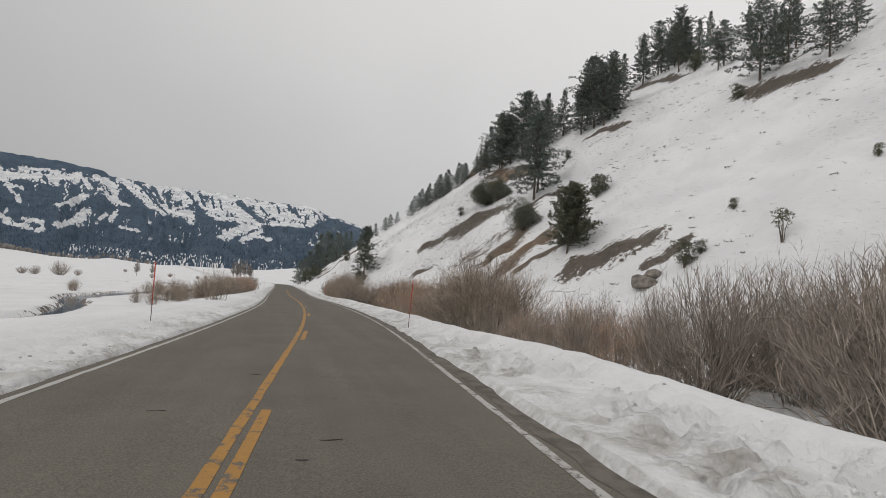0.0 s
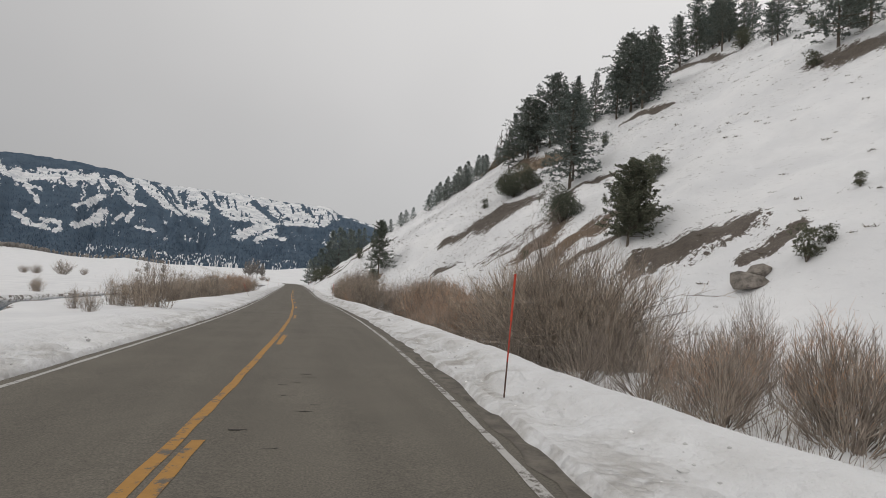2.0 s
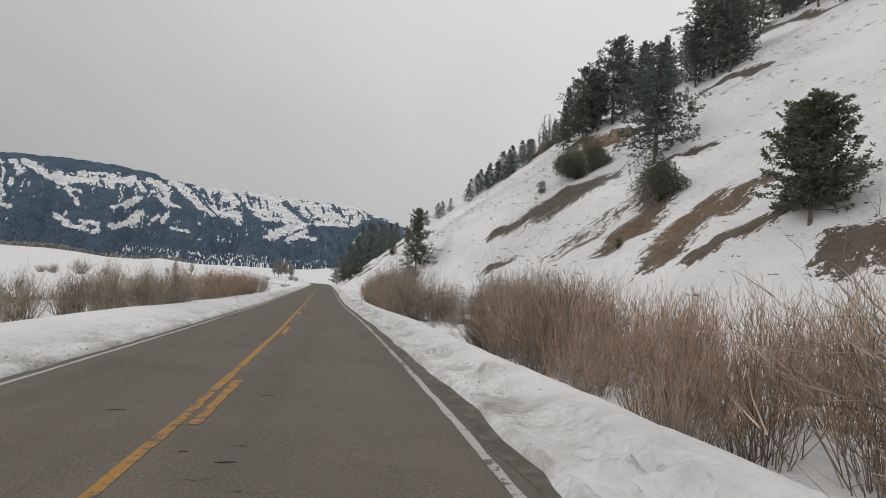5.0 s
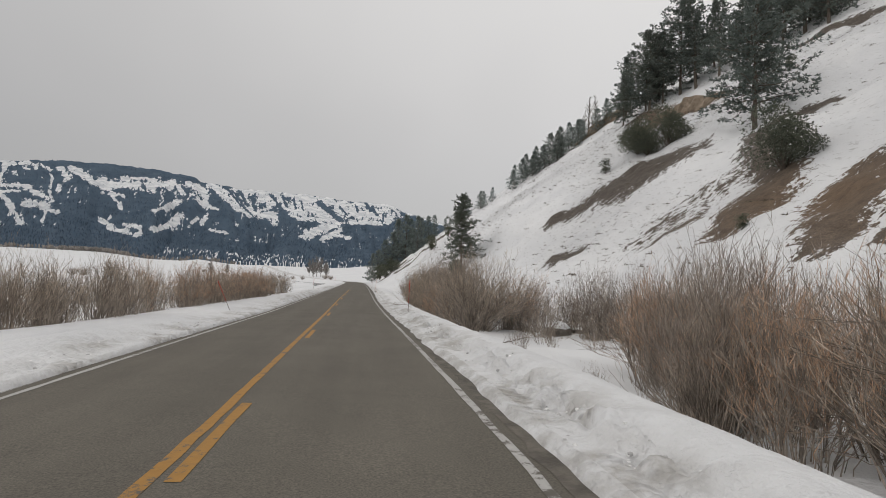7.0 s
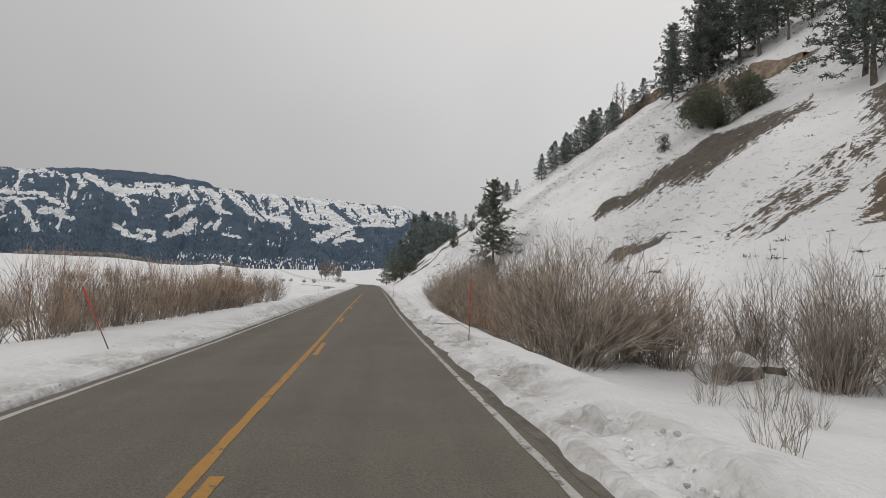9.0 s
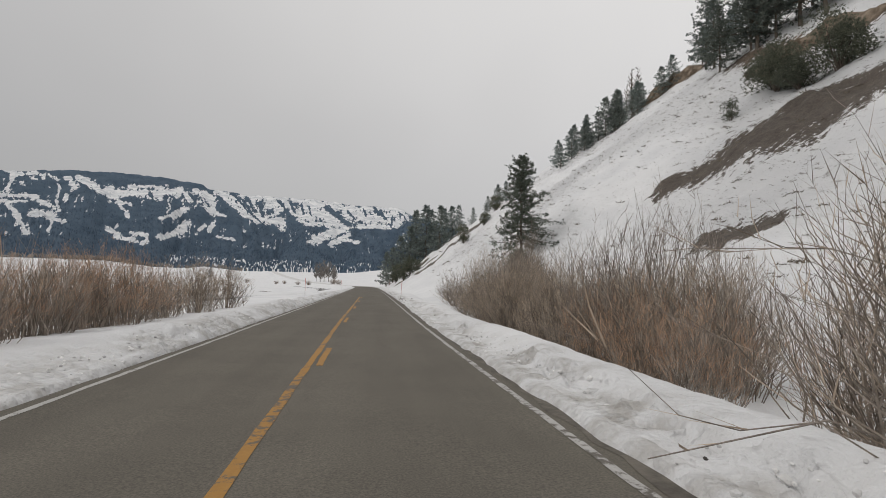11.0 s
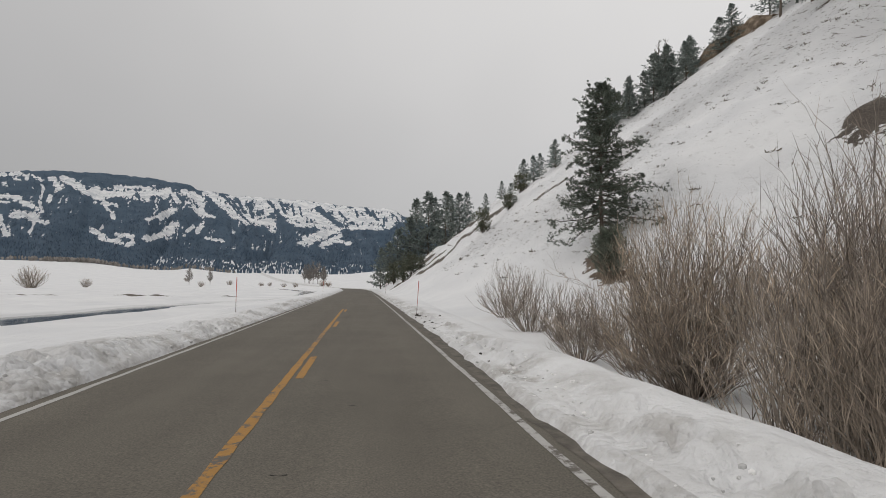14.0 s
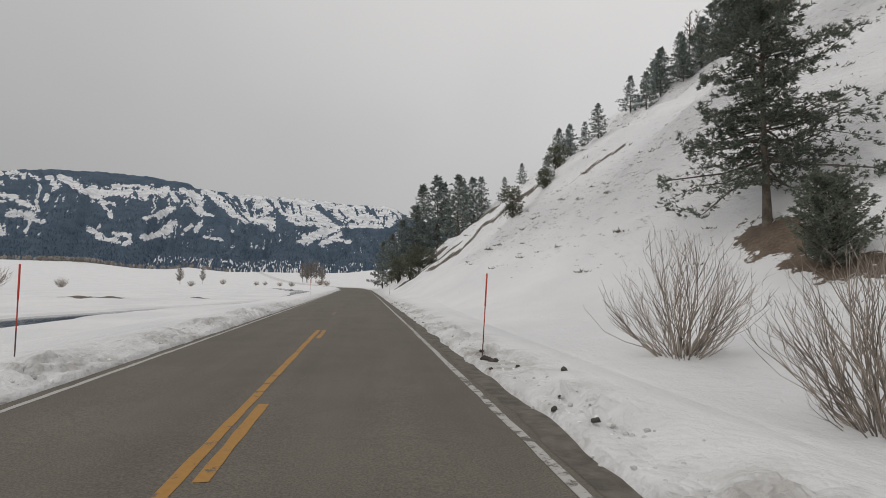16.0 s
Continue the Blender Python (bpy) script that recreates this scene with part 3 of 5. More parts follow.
# snow fields and dark spurs as strokes: azimuth and height share of both ends, half width in degrees
FIELDS_WEST = [(31.9, 0.76, 29.0, 0.74, 0.18), (29.0, 0.74, 27.7, 0.63, 0.15), (31.9, 0.70, 29.7, 0.69, 0.11), (30.7, 0.66, 29.4, 0.46, 0.15), (29.4, 0.46, 29.1, 0.38, 0.15),
               (29.0, 0.59, 27.6, 0.57, 0.23), (27.8, 0.54, 26.9, 0.50, 0.16), (27.5, 0.52, 27.8, 0.41, 0.12), (30.7, 0.95, 30.9, 0.78, 0.15), (30.6, 0.96, 30.1, 0.96, 0.15),
               (29.7, 0.97, 29.2, 0.97, 0.11), (28.4, 0.96, 27.6, 0.90, 0.12), (27.6, 0.87, 27.5, 0.73, 0.08), (27.2, 0.60, 27.6, 0.71, 0.08), (27.0, 0.92, 26.5, 0.84, 0.20),
               (26.4, 0.94, 25.7, 0.89, 0.17), (27.0, 0.76, 26.9, 0.70, 0.12), (31.6, 0.51, 31.0, 0.55, 0.07), (25.5, 0.88, 24.4, 0.81, 0.21)]
FIELDS_MID = [(24.0, 0.84, 23.5, 0.76, 0.35), (23.7, 0.76, 22.5, 0.82, 0.35), (22.5, 0.82, 20.2, 0.81, 0.31), (22.5, 0.88, 19.8, 0.90, 0.13), (20.3, 0.85, 18.4, 0.89, 0.19),
              (18.6, 0.85, 18.4, 0.92, 0.19), (23.1, 0.71, 22.3, 0.58, 0.13), (23.9, 0.73, 22.2, 0.70, 0.13), (17.9, 0.87, 17.5, 0.81, 0.15), (17.2, 0.92, 16.8, 0.99, 0.25),
              (16.8, 0.96, 15.7, 0.89, 0.35), (15.7, 0.89, 15.5, 0.74, 0.20), (15.5, 0.74, 14.4, 0.72, 0.15), (16.2, 0.80, 15.6, 0.76, 0.15), (17.8, 0.72, 18.7, 0.63, 0.24),
              (18.7, 0.63, 19.8, 0.59, 0.10), (17.7, 0.55, 18.1, 0.46, 0.29), (18.1, 0.46, 19.6, 0.40, 0.19), (23.7, 0.46, 22.7, 0.38, 0.17)]
FIELDS_CENTRE = [(22.5, 0.38, 21.3, 0.33, 0.18), (21.0, 0.33, 20.6, 0.35, 0.18), (21.9, 0.42, 20.7, 0.41, 0.14), (15.5, 0.60, 15.7, 0.53, 0.15), (14.9, 0.47, 13.4, 0.46, 0.10),
                 (16.5, 0.51, 16.0, 0.59, 0.10), (15.4, 0.97, 14.0, 0.94, 0.20), (15.0, 0.96, 12.8, 0.77, 0.20), (12.8, 0.77, 11.5, 0.68, 0.21), (13.7, 0.95, 12.1, 0.75, 0.16),
                 (13.2, 0.98, 11.4, 0.97, 0.16), (12.2, 0.91, 11.3, 0.74, 0.26), (11.5, 0.71, 9.4, 0.71, 0.32), (9.4, 0.71, 9.2, 0.64, 0.27), (10.0, 0.79, 9.5, 0.87, 0.22),
                 (11.4, 0.95, 10.3, 0.89, 0.27), (10.6, 0.94, 9.2, 0.90, 0.27), (10.9, 0.97, 7.6, 0.96, 0.16), (9.6, 0.99, 8.1, 0.84, 0.22)]
FIELDS_EAST = [(8.1, 0.81, 6.5, 0.75, 0.39), (7.8, 0.74, 7.3, 0.88, 0.22), (7.4, 0.91, 6.0, 0.95, 0.28), (6.5, 0.86, 4.8, 0.81, 0.50), (5.7, 0.94, 4.3, 0.91, 0.28),
               (4.8, 0.73, 3.1, 0.69, 0.40), (4.3, 0.78, 2.6, 0.74, 0.29), (6.3, 0.47, 4.2, 0.60, 0.28), (6.1, 0.54, 3.1, 0.67, 0.22), (4.4, 0.45, 2.8, 0.62, 0.23),
               (3.6, 0.53, 1.9, 0.52, 0.17), (7.0, 0.69, 4.8, 0.70, 0.17), (7.6, 0.97, 4.3, 0.97, 0.17), (4.3, 0.94, -0.2, 0.97, 0.17), (-0.2, 0.97, -2.5, 0.99, 0.18),
               (2.9, 0.90, 0.9, 0.83, 0.52), (2.0, 0.86, -0.8, 0.84, 0.52), (-0.8, 0.88, -1.7, 0.92, 0.41), (2.0, 0.73, -1.4, 0.74, 0.23), (-1.7, 0.77, -2.5, 0.87, 0.29),
               (-2.5, 0.97, -3.1, 0.92, 0.24)]
SPURS = [(14.0, 0.99, 13.3, 0.91, 0.16), (13.3, 0.91, 11.3, 0.68, 0.10), (12.7, 0.97, 11.8, 0.81, 0.16), (9.8, 0.97, 7.8, 0.67, 0.16), (11.3, 0.92, 10.9, 0.76, 0.27),
         (8.7, 0.98, 8.2, 0.83, 0.16), (5.1, 0.91, 2.8, 0.73, 0.34), (7.6, 0.93, 7.3, 0.81, 0.11), (6.8, 0.91, 6.5, 0.80, 0.11), (1.5, 0.97, 1.2, 0.86, 0.12),
         (-0.2, 0.95, -0.8, 0.84, 0.18), (0.4, 0.98, -0.2, 0.89, 0.17), (-1.4, 0.84, -1.4, 0.73, 0.12), (2.9, 0.90, 2.3, 0.82, 0.12), (23.6, 0.73, 23.3, 0.61, 0.13),
         (22.0, 0.77, 21.9, 0.71, 0.09), (21.0, 0.87, 20.6, 0.77, 0.09)]


def stroke(a, s, w_share, a0, s0, a1, s1, w):
    """1 on the stroke's line, 0.5 on its edge."""
    dx, dy = a1 - a0, 9 * (s1 - s0)
    k = np.clip(((a - a0) * dx + 9 * (s - s0) * dy) / (dx * dx + dy * dy + 1e-6), 0, 1)
    return 1 - 0.5 * np.hypot(a - a0 - k * dx, 9 * (s - s0) - k * dy) / (w * w_share)


def mountain_height(az, r):
    el = np.interp(az, RIDGE_AZ, RIDGE_EL)
    el = el + 0.10 * (lumps(az, az * 0, 1.1, 61) - 0.5) + 0.10 * (lumps(az, az * 0, 0.33, 62) - 0.5)
    peak = 2700 * np.tan(np.radians(el))
    k = np.clip((r - 1480) / (2700 - 1480), 0, 1.25)
    rib = lumps(az * 1.0 + 2.2 * k, k * 2.0, 2.1, 63) - 0.5
    fine = lumps(az + 0.7 * k, k * 5, 0.6, 64) - 0.5
    shape = 0.55 * k + 0.45 * k ** 2.2
    z = 27 + (peak - 27) * np.where(k <= 1, shape, 1 - 0.5 * (k - 1))
    return z + np.sin(np.pi * np.clip(k, 0, 1)) * (80 * rib + 26 * fine), k


def build_mountains():
    az = np.concatenate([np.linspace(-40, -7, 40), np.linspace(-6.9, 35, 760), np.linspace(35.5, 100, 70)])
    r = np.concatenate([np.linspace(1440, 2700, 112), np.linspace(2760, 3200, 6)])
    A, R = np.meshgrid(az, r)
    Z, K = mountain_height(A, R)
    Z = np.where(R < 1470, -5, Z)
    X, Y = -R * np.sin(np.radians(A)), R * np.cos(np.radians(A))
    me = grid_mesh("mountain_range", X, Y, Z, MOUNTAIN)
    share = np.degrees(np.arctan2(Z - 1.8, R)) / np.interp(A, RIDGE_AZ, RIDGE_EL)
    A2 = A + 0.16 * (lumps(A, share * 9, 0.8, 65) - 0.5) + 0.14 * (lumps(A, share * 9, 0.20, 66) - 0.5)
    S2 = share + 0.012 * (lumps(A, share * 6, 0.7, 67) - 0.5) + 0.016 * (lumps(A, share * 3, 0.13, 68) - 0.5)
    bare = np.zeros_like(A)
    swell = 0.85 + 0.15 * (A < 20) * (A > -9) + 0.75 * lumps(A + 3 * share, share * 9, 0.6, 77)
    for f in FIELDS_WEST + FIELDS_MID + FIELDS_CENTRE + FIELDS_EAST:
        bare = np.maximum(bare, stroke(A2, S2, swell, *f))
    for f in SPURS:
        bare = np.minimum(bare, 1.02 - stroke(A2, S2, 1.0, *f))
    # tree rows and ledges inside the fields
    rows = lumps(A2 + np.where(A < 15, 2.6, 1.0) * share, share * 3.4, 0.40, 71)
    fine = lumps(A + share * 2.0, share * 6.0, 0.14, 72)
    ledge = lumps(A * 0.3, share * 9, 0.16, 74)
    bare = bare + 0.16 * (lumps(A, share * 9, 0.10, 78) - 0.5) - 0.34 * step(0.60, 0.80, fine) - 0.22 * step(0.68, 0.82, ledge) + 0.06
    open_wood = step(0.50, 0.72, lumps(A + share * 0.5, share * 3.5, 0.075, 75)) * step(0.25, 0.55, lumps(A, share * 6, 0.8, 76)) * 0.85 * step(0.06, 0.10, share) * (1 - step(0.20, 0.30, share)) * step(22, 17, A)
    bare = np.maximum(bare, open_wood)
    # narrow gullies that run down the face
    gully = lumps(A2 + 0.9 * share * np.sin(A * 0.8), share * 1.6, 0.15, 79)
    bare = np.maximum(bare, (0.30 + 0.34 * fine) * step(0.60, 0.80, gully) * step(0.36, 0.66, lumps(A, share * 7, 0.9, 80)) * step(0.26, 0.40, share) * (1 - step(0.90, 0.95, share)))
    bare = np.maximum(bare, step(0.62, 0.84, rows) * (0.22 + 0.55 * fine) * step(0.34, 0.5, share) * (0.55 + 0.45 * (A > 15)))
    bare = np.maximum(bare, 0.85 * step(0.955, 0.975, share) * ((A < 12.9) | (A > 30.0)) * (0.15 + 0.95 * rows))
    bare = bare * (1 - step(0.935, 0.96, share + 0.02 * (rows - 0.5)) * step(15.8, 16.8, A) * step(28.6, 27.6, A))
    scalar(me, "bare", np.clip(bare, 0, 1))
    tagged(new("backdrop_mountains", me), "distant forested mountain range with snowfields under a flat ridge", "mountains", kind="structure")
    # conifers that roughen the forest
    rng = np.random.RandomState(9)
    V, F = [], []
    for _ in range(22000):
        a, k = rng.uniform(-6, 35), rng.beta(0.9, 1.3)
        q = 1475 + 1225 * k
        z, _k = mountain_height(np.array([a]), np.array([q]))
        j = int(np.argmin(np.abs(az - a)))
        i = int(np.argmin(np.abs(r - q)))
        if bare[i, j] > 0.40 and rng.rand() > 0.05:
            continue
        x, y, z = -q * math.sin(radians(a)), q * math.cos(radians(a)), float(z[0])
        h, w = rng.uniform(3, 6.5), rng.uniform(1.2, 2.0)
        t, n = rng.uniform(0, 6), len(V)
        for c in range(4):
            V.append((x + w * math.cos(t + c * 1.571), y + w * math.sin(t + c * 1.571), z - 2))
        V.append((x, y, z + h))
        F.extend((n + c, n + (c + 1) % 4, n + 4) for c in range(4))
    tagged(new("far_forest", mesh_of("far_forest", V, F, FAR_TREE)), "conifer forest on the far mountainside, tinted blue for haze", "forest", kind="stuff")


def build_far_brush():
    """A brown line of leafless brush where the flat meets the forest."""
    rng = random.Random(19)
    V, F = [], []
    for _ in range(420):
        a, q = rng.choice((rng.uniform(21, 27), rng.uniform(12, 30), rng.gauss(24, 1.2))), rng.uniform(1290, 1430)
        x, y = -q * math.sin(radians(a)), q * math.cos(radians(a))
        z = float(land(x, y))
        h, w, n = rng.uniform(4, 10), rng.uniform(1.5, 3.5), len(V)
        t = rng.uniform(0, 6)
        for c in range(4):
            V.append((x + w * math.cos(t + c * 1.571), y + w * math.sin(t + c * 1.571), z + h * rng.uniform(0.5, 0.8)))
        V.append((x, y, z - 1))
        V.append((x, y, z + h))
        for c in range(4):
            F.append((n + c, n + (c + 1) % 4, n + 5))
            F.append((n + (c + 1) % 4, n + c, n + 4))
    tagged(new("far_brush", mesh_of("far_brush", V, F, GREY_WOOD)), "brown leafless brush along the forest's foot", "brush", kind="stuff")


GRIT = make_varied("damp_road_grit", (0.080, 0.071, 0.060), (0.155, 0.138, 0.116), 3.0, bump=0.5)
# far trees carry the same haze blue in their base colour
FAR_TREE = make_varied("haze_blue_far_conifers", (0.058, 0.092, 0.134), (0.090, 0.130, 0.180), 0.02, bump=0)
build_ground()
build_bank("snow_bank_right", 3.95, 7.4, "ploughed snow bank with broken dirty lumps beside the road")
build_bank("snow_bank_left", -5.6, -3.4, "ploughed low snow bank with dirty lumps beside the road")
build_road()
build_markings()
build_cracks()
build_river()
build_mountains()
build_far_brush()


# ---- conifers ----
def make_conifer(seed, h, reach, clear, limbs, power, droop, name="pine_tree", label="", leaf=0.34, count=6, sway=0.03, lop=0.0, needle=None, gap=0.32, sides=8, wild=0.18, skirt=0.6, broad=0.10):
    rng = random.Random(seed)
    root = new(name)
    root.empty_display_size = 0.3
    tagged(root, label, "tree")
    lean = Vector((rng.uniform(-1, 1), rng.uniform(-1, 1), 0)) * sway * h
    spine = [Vector((0, 0, -0.5))] + [lean * (k * k) + Vector((rng.uniform(-1, 1), rng.uniform(-1, 1), 0)) * 0.012 * h * (k > 0) + Vector((0, 0, h * k)) for k in (0, .15, .3, .45, .6, .75, .9, 1)]
    thick = 0.0135 * h
    V, F = [], []
    tube(V, F, spine, [thick * 1.5, thick * 1.25] + [thick * (1 - 0.92 * k) for k in (.15, .3, .45, .6, .75, .9, 1)], sides)
    part("trunk", mesh_of("trunk", V, F, BARK, True), root)

    def on_spine(k):
        f = k * 7
        i = min(6, int(f))
        return spine[i + 1].lerp(spine[i + 2], f - i)
    BV, BF, NV, NF = [], [], [], []
    swell = [rng.uniform(0.75, 1.15) for _ in range(9)]
    for i in range(limbs):
        k = clear + (1 - clear) * ((i + rng.random()) / limbs) ** 0.92
        q = (k - clear) / (1 - clear)
        az = i * 2.39996 + rng.uniform(-0.5, 0.5)
        grow = (1 - q) ** power * min(1, skirt + q * 3.2)
        side = 1 + lop * math.cos(az - 0.4) * (1 - q)
        long = reach * grow * swell[int(q * 8.99)] * rng.uniform(0.62 - wild, 1.08) * side + 0.12
        out = Vector((math.cos(az), math.sin(az), 0))
        at = on_spine(min(k, 0.995))
        rise = (-droop * (1 - q) + 0.55 * q + rng.uniform(-wild, wild))
        line = [at + out * long * s + Vector((0, 0, long * (rise * s + 0.18 * s * s))) for s in (0, .35, .7, 1)]
        line[2] += Vector((rng.uniform(-1, 1), rng.uniform(-1, 1), rng.uniform(-1, 1) * wild * 2)) * (0.06 + 0.3 * wild) * long
        line[3] += Vector((rng.uniform(-1, 1), rng.uniform(-1, 1), rng.uniform(-1, 0.6))) * 0.5 * wild * long
        tube(BV, BF, line, [0.010 * long + 0.012, 0.008 * long + 0.009, 0.005 * long + 0.006, 0.004], 3)
        n = max(3, int(long / gap * 2.1))
        across = out.cross(Vector((0, 0, 1)))
        for j in range(n):
            s = 0.22 + 0.8 * (j + rng.random()) / n
            a = min(2, int(s * 3 - 1e-6)) if s < 1 else 2
            c = line[a].lerp(line[a + 1], min(1.15, s * 3 - a)) if a < 3 else line[3]
            c = c + across * rng.uniform(-1, 1) * long * 0.26 * (1.15 - s) + Vector((0, 0, rng.uniform(-0.14, 0.10) * (leaf * 3 + long * wild)))
            blades(NV, NF, rng, c, out * 0.8 + across * rng.uniform(-0.6, 0.6) + Vector((0, 0, 0.15)), count, leaf, leaf * broad)
    tagged(part("limb_set", mesh_of("limb_set", BV, BF, BARK), root), kind="stuff")
    tagged(part("crown", mesh_of("crown", NV, NF, needle or NEEDLE), root), kind="stuff")
    return root


def make_juniper(seed, h, wide, label, leaf=0.22, lobes=9, count=520, name="juniper_shrub", low=0.30, trunk=0.03):
    """A dense rounded evergreen bush of several lobes on short twisted stems."""
    rng = random.Random(seed)
    root = new(name)
    root.empty_display_size = 0.3
    tagged(root, label, "shrub")
    V, F, NV, NF = [], [], [], []
    heads = []
    for i in range(lobes):
        a = i * 2.4 + rng.uniform(-.4, .4)
        rad, up = wide * rng.uniform(0.1, 0.62), rng.uniform(low, 0.84)
        heads.append((Vector((math.cos(a) * rad, math.sin(a) * rad, h * up * (1 - 0.35 * rad / wide))), wide * rng.uniform(0.30, 0.46)))
    heads.append((Vector((0, 0, h * 0.45)), wide * 0.55))
    for c, _r in heads:
        mid_p = c * 0.5 + Vector((rng.uniform(-.1, .1), rng.uniform(-.1, .1), 0)) * wide
        tube(V, F, [Vector((c.x * .15, c.y * .15, -0.3)), mid_p, c], [trunk * h, trunk * 0.7 * h, 0.004 * h], 5)
    per = count // len(heads)
    for c, r in heads:
        for _ in range(per):
            d = Vector((rng.gauss(0, 1), rng.gauss(0, 1), rng.gauss(0.15, 1))).normalized()
            p = c + Vector((d.x, d.y, d.z * 0.9)) * r * rng.uniform(0.55, 1.08)
            if p.z < 0.05:
                p.z = rng.uniform(0.02, 0.3)
            blades(NV, NF, rng, p, (d + Vector((0, 0, 0.6))).normalized(), 8, leaf, leaf * 0.12)
    tagged(part("stem_mass", mesh_of("stem_mass", V, F, BARK), root), kind="stuff")
    tagged(part("foliage", mesh_of("foliage", NV, NF, JUNIPER), root), kind="stuff")
    return root


def make_snag(seed, h, label, name="dead_tree", branches=26, reach=0.16, mat=None, stout=1.0):
    rng = random.Random(seed)
    root = new(name)
    tagged(root, label, "tree")
    spine = [Vector((rng.uniform(-.01, .01) * h, rng.uniform(-.01, .01) * h, h * k - 0.4 * (k == 0))) for k in (0, .25, .5, .75, 1)]
    V, F, BV, BF = [], [], [], []
    tube(V, F, spine, [h * .016, h * .013, h * .009, h * .006, h * .002], 6)
    for i in range(branches):
        k = rng.uniform(0.18, 0.97)
        j = min(3, int(k * 4))
        at = spine[j].lerp(spine[j + 1], k * 4 - j)
        a = rng.uniform(0, 6.28)
        long = h * reach * (1.1 - 0.8 * k) * rng.uniform(0.5, 1.2)
        o = Vector((math.cos(a), math.sin(a), 0))
        line = [at, at + o * long * .5 + Vector((0, 0, long * .3)), at + o * long * .8 + Vector((0, 0, long * rng.uniform(.5, 1.0)))]
        tube(BV, BF, line, [h * .004 * stout, h * .003 * stout, h * .001 * stout], 3)
        for _ in range(4):
            s = line[1].lerp(line[2], rng.random())
            e = s + Vector((rng.gauss(0, .5), rng.gauss(0, .5), rng.uniform(0.2, 1))) * long * 0.4
            tube(BV, BF, [s, e], [h * .0018 * stout, h * .0007 * stout], 3)
    part("trunk", mesh_of("trunk", V, F, mat or GREY_WOOD, True), root)
    tagged(part("branchwork", mesh_of("branchwork", BV, BF, mat or GREY_WOOD), root), kind="stuff")
    return root


def place(kind, x, y, turn=0.0, size=1.0, tall=None, sink=0.0, lean=0.0):
    """The pose of a thing that stands on the land."""
    z = float(land(x, y)) - sink
    return Matrix.Translation((x, y, z)) @ Euler((0, radians(lean), radians(turn))).to_matrix().to_4x4() @ Matrix.Diagonal((size, size, tall or size, 1))


def settle(model, spots, group, size0):
    """Puts the model on its first spot and copies on the rest; spots: x, y, height."""
    rng = random.Random(len(spots) + int(size0 * 10))
    for i, (x, y, h) in enumerate(spots):
        s = h / size0
        m = place(model, x, y, rng.uniform(0, 360), s * rng.uniform(0.92, 1.1), s)
        if i == 0:
            model.matrix_basis = m
            tagged(model, group=group)
        else:
            tagged(copy_thing_scaled(model, m), group=group)


def copy_thing_scaled(ob, m):
    c = copy_thing(ob, Matrix())
    c.matrix_basis = m
    return c


# needle tones brightened to offset the shade inside these dense crowns
LIT_SPRUCE = make_varied("lightened_spruce_needles", (0.165, 0.195, 0.178), (0.27, 0.30, 0.272), 1.2, bump=0, tint=(0.95, 1.0, 1.06), through=0.5)
OPEN_PINE = "dark green open-crowned pine on the snowy slope"
pine_a = make_conifer(1, 17, 9.2, 0.13, 135, 0.85, 0.20, label=OPEN_PINE, leaf=0.46, gap=0.46, count=9, broad=0.125, sway=0.03, lop=0.25, wild=0.30, skirt=0.5)
pine_b = make_conifer(2, 17, 7.4, 0.20, 100, 0.78, 0.06, label=OPEN_PINE, leaf=0.46, gap=0.46, count=9, broad=0.125, sway=0.05, lop=0.35, wild=0.34, skirt=0.4)
pine_c = make_conifer(3, 14, 4.6, 0.08, 115, 0.95, 0.2, label="dark green fir with a ragged cone crown", leaf=0.46, gap=0.46, count=7, wild=0.24, broad=0.16)
spruce = make_conifer(4, 8, 3.9, 0.04, 84, 1.15, 0.2, "spruce_tree", "dark conical spruce on the hill's skyline", leaf=0.44, gap=0.50, count=6, skirt=0.9, broad=0.14, needle=LIT_SPRUCE)
spruce_b = make_conifer(5, 8, 3.4, 0.04, 80, 1.05, 0.15, "spruce_tree", "dark narrow spruce on the hill's skyline", leaf=0.44, gap=0.50, count=6, skirt=0.9, broad=0.14, needle=LIT_SPRUCE)
settle(pine_a, [(54.6, 117.5, 17.5), (85.8, 144.3, 19), (127, 158, 18), (70.4, 162, 18.5), (88.5, 86.5, 15), (64.6, 164.6, 15.5), (96, 150, 15), (90.9, 73.7, 11), (116, 126, 11.5), (145, 184, 14)], "pines on the slope", 14.5)
settle(pine_b, [(57.0, 121.0, 14.5), (87.6, 151.8, 18), (130, 172, 17), (71.7, 158.1, 18), (75.7, 196.3, 15), (67, 163.2, 14), (112.9, 124.7, 10), (74.5, 154.3, 13.5), (135, 190, 16), (95, 86, 15), (89, 141, 17), (68, 166.5, 13), (120, 150, 14)], "pines on the slope", 14.5)
settle(pine_c, [(85.1, 138, 16), (65.1, 177.3, 13.5), (64.2, 165.6, 12), (127.3, 155.4, 14), (83.2, 158.9, 13), (92.1, 144.7, 14), (118, 178, 13), (124, 166, 15), (101, 176, 12), (142, 180, 14), (150, 170, 13), (90, 148, 16), (82.5, 146, 14), (60, 168, 10), (70, 172, 12), (132, 165, 15), (122, 172, 15), (138, 170, 13), (128, 150, 12), (78, 168, 13), (80, 164, 14), (109.4, 97, 11), (142, 143, 10), (150, 187, 14), (148, 192, 13), (102.2, 77.4, 9), (112, 103, 9), (98, 92, 10)], "pines on the slope", 12.2)
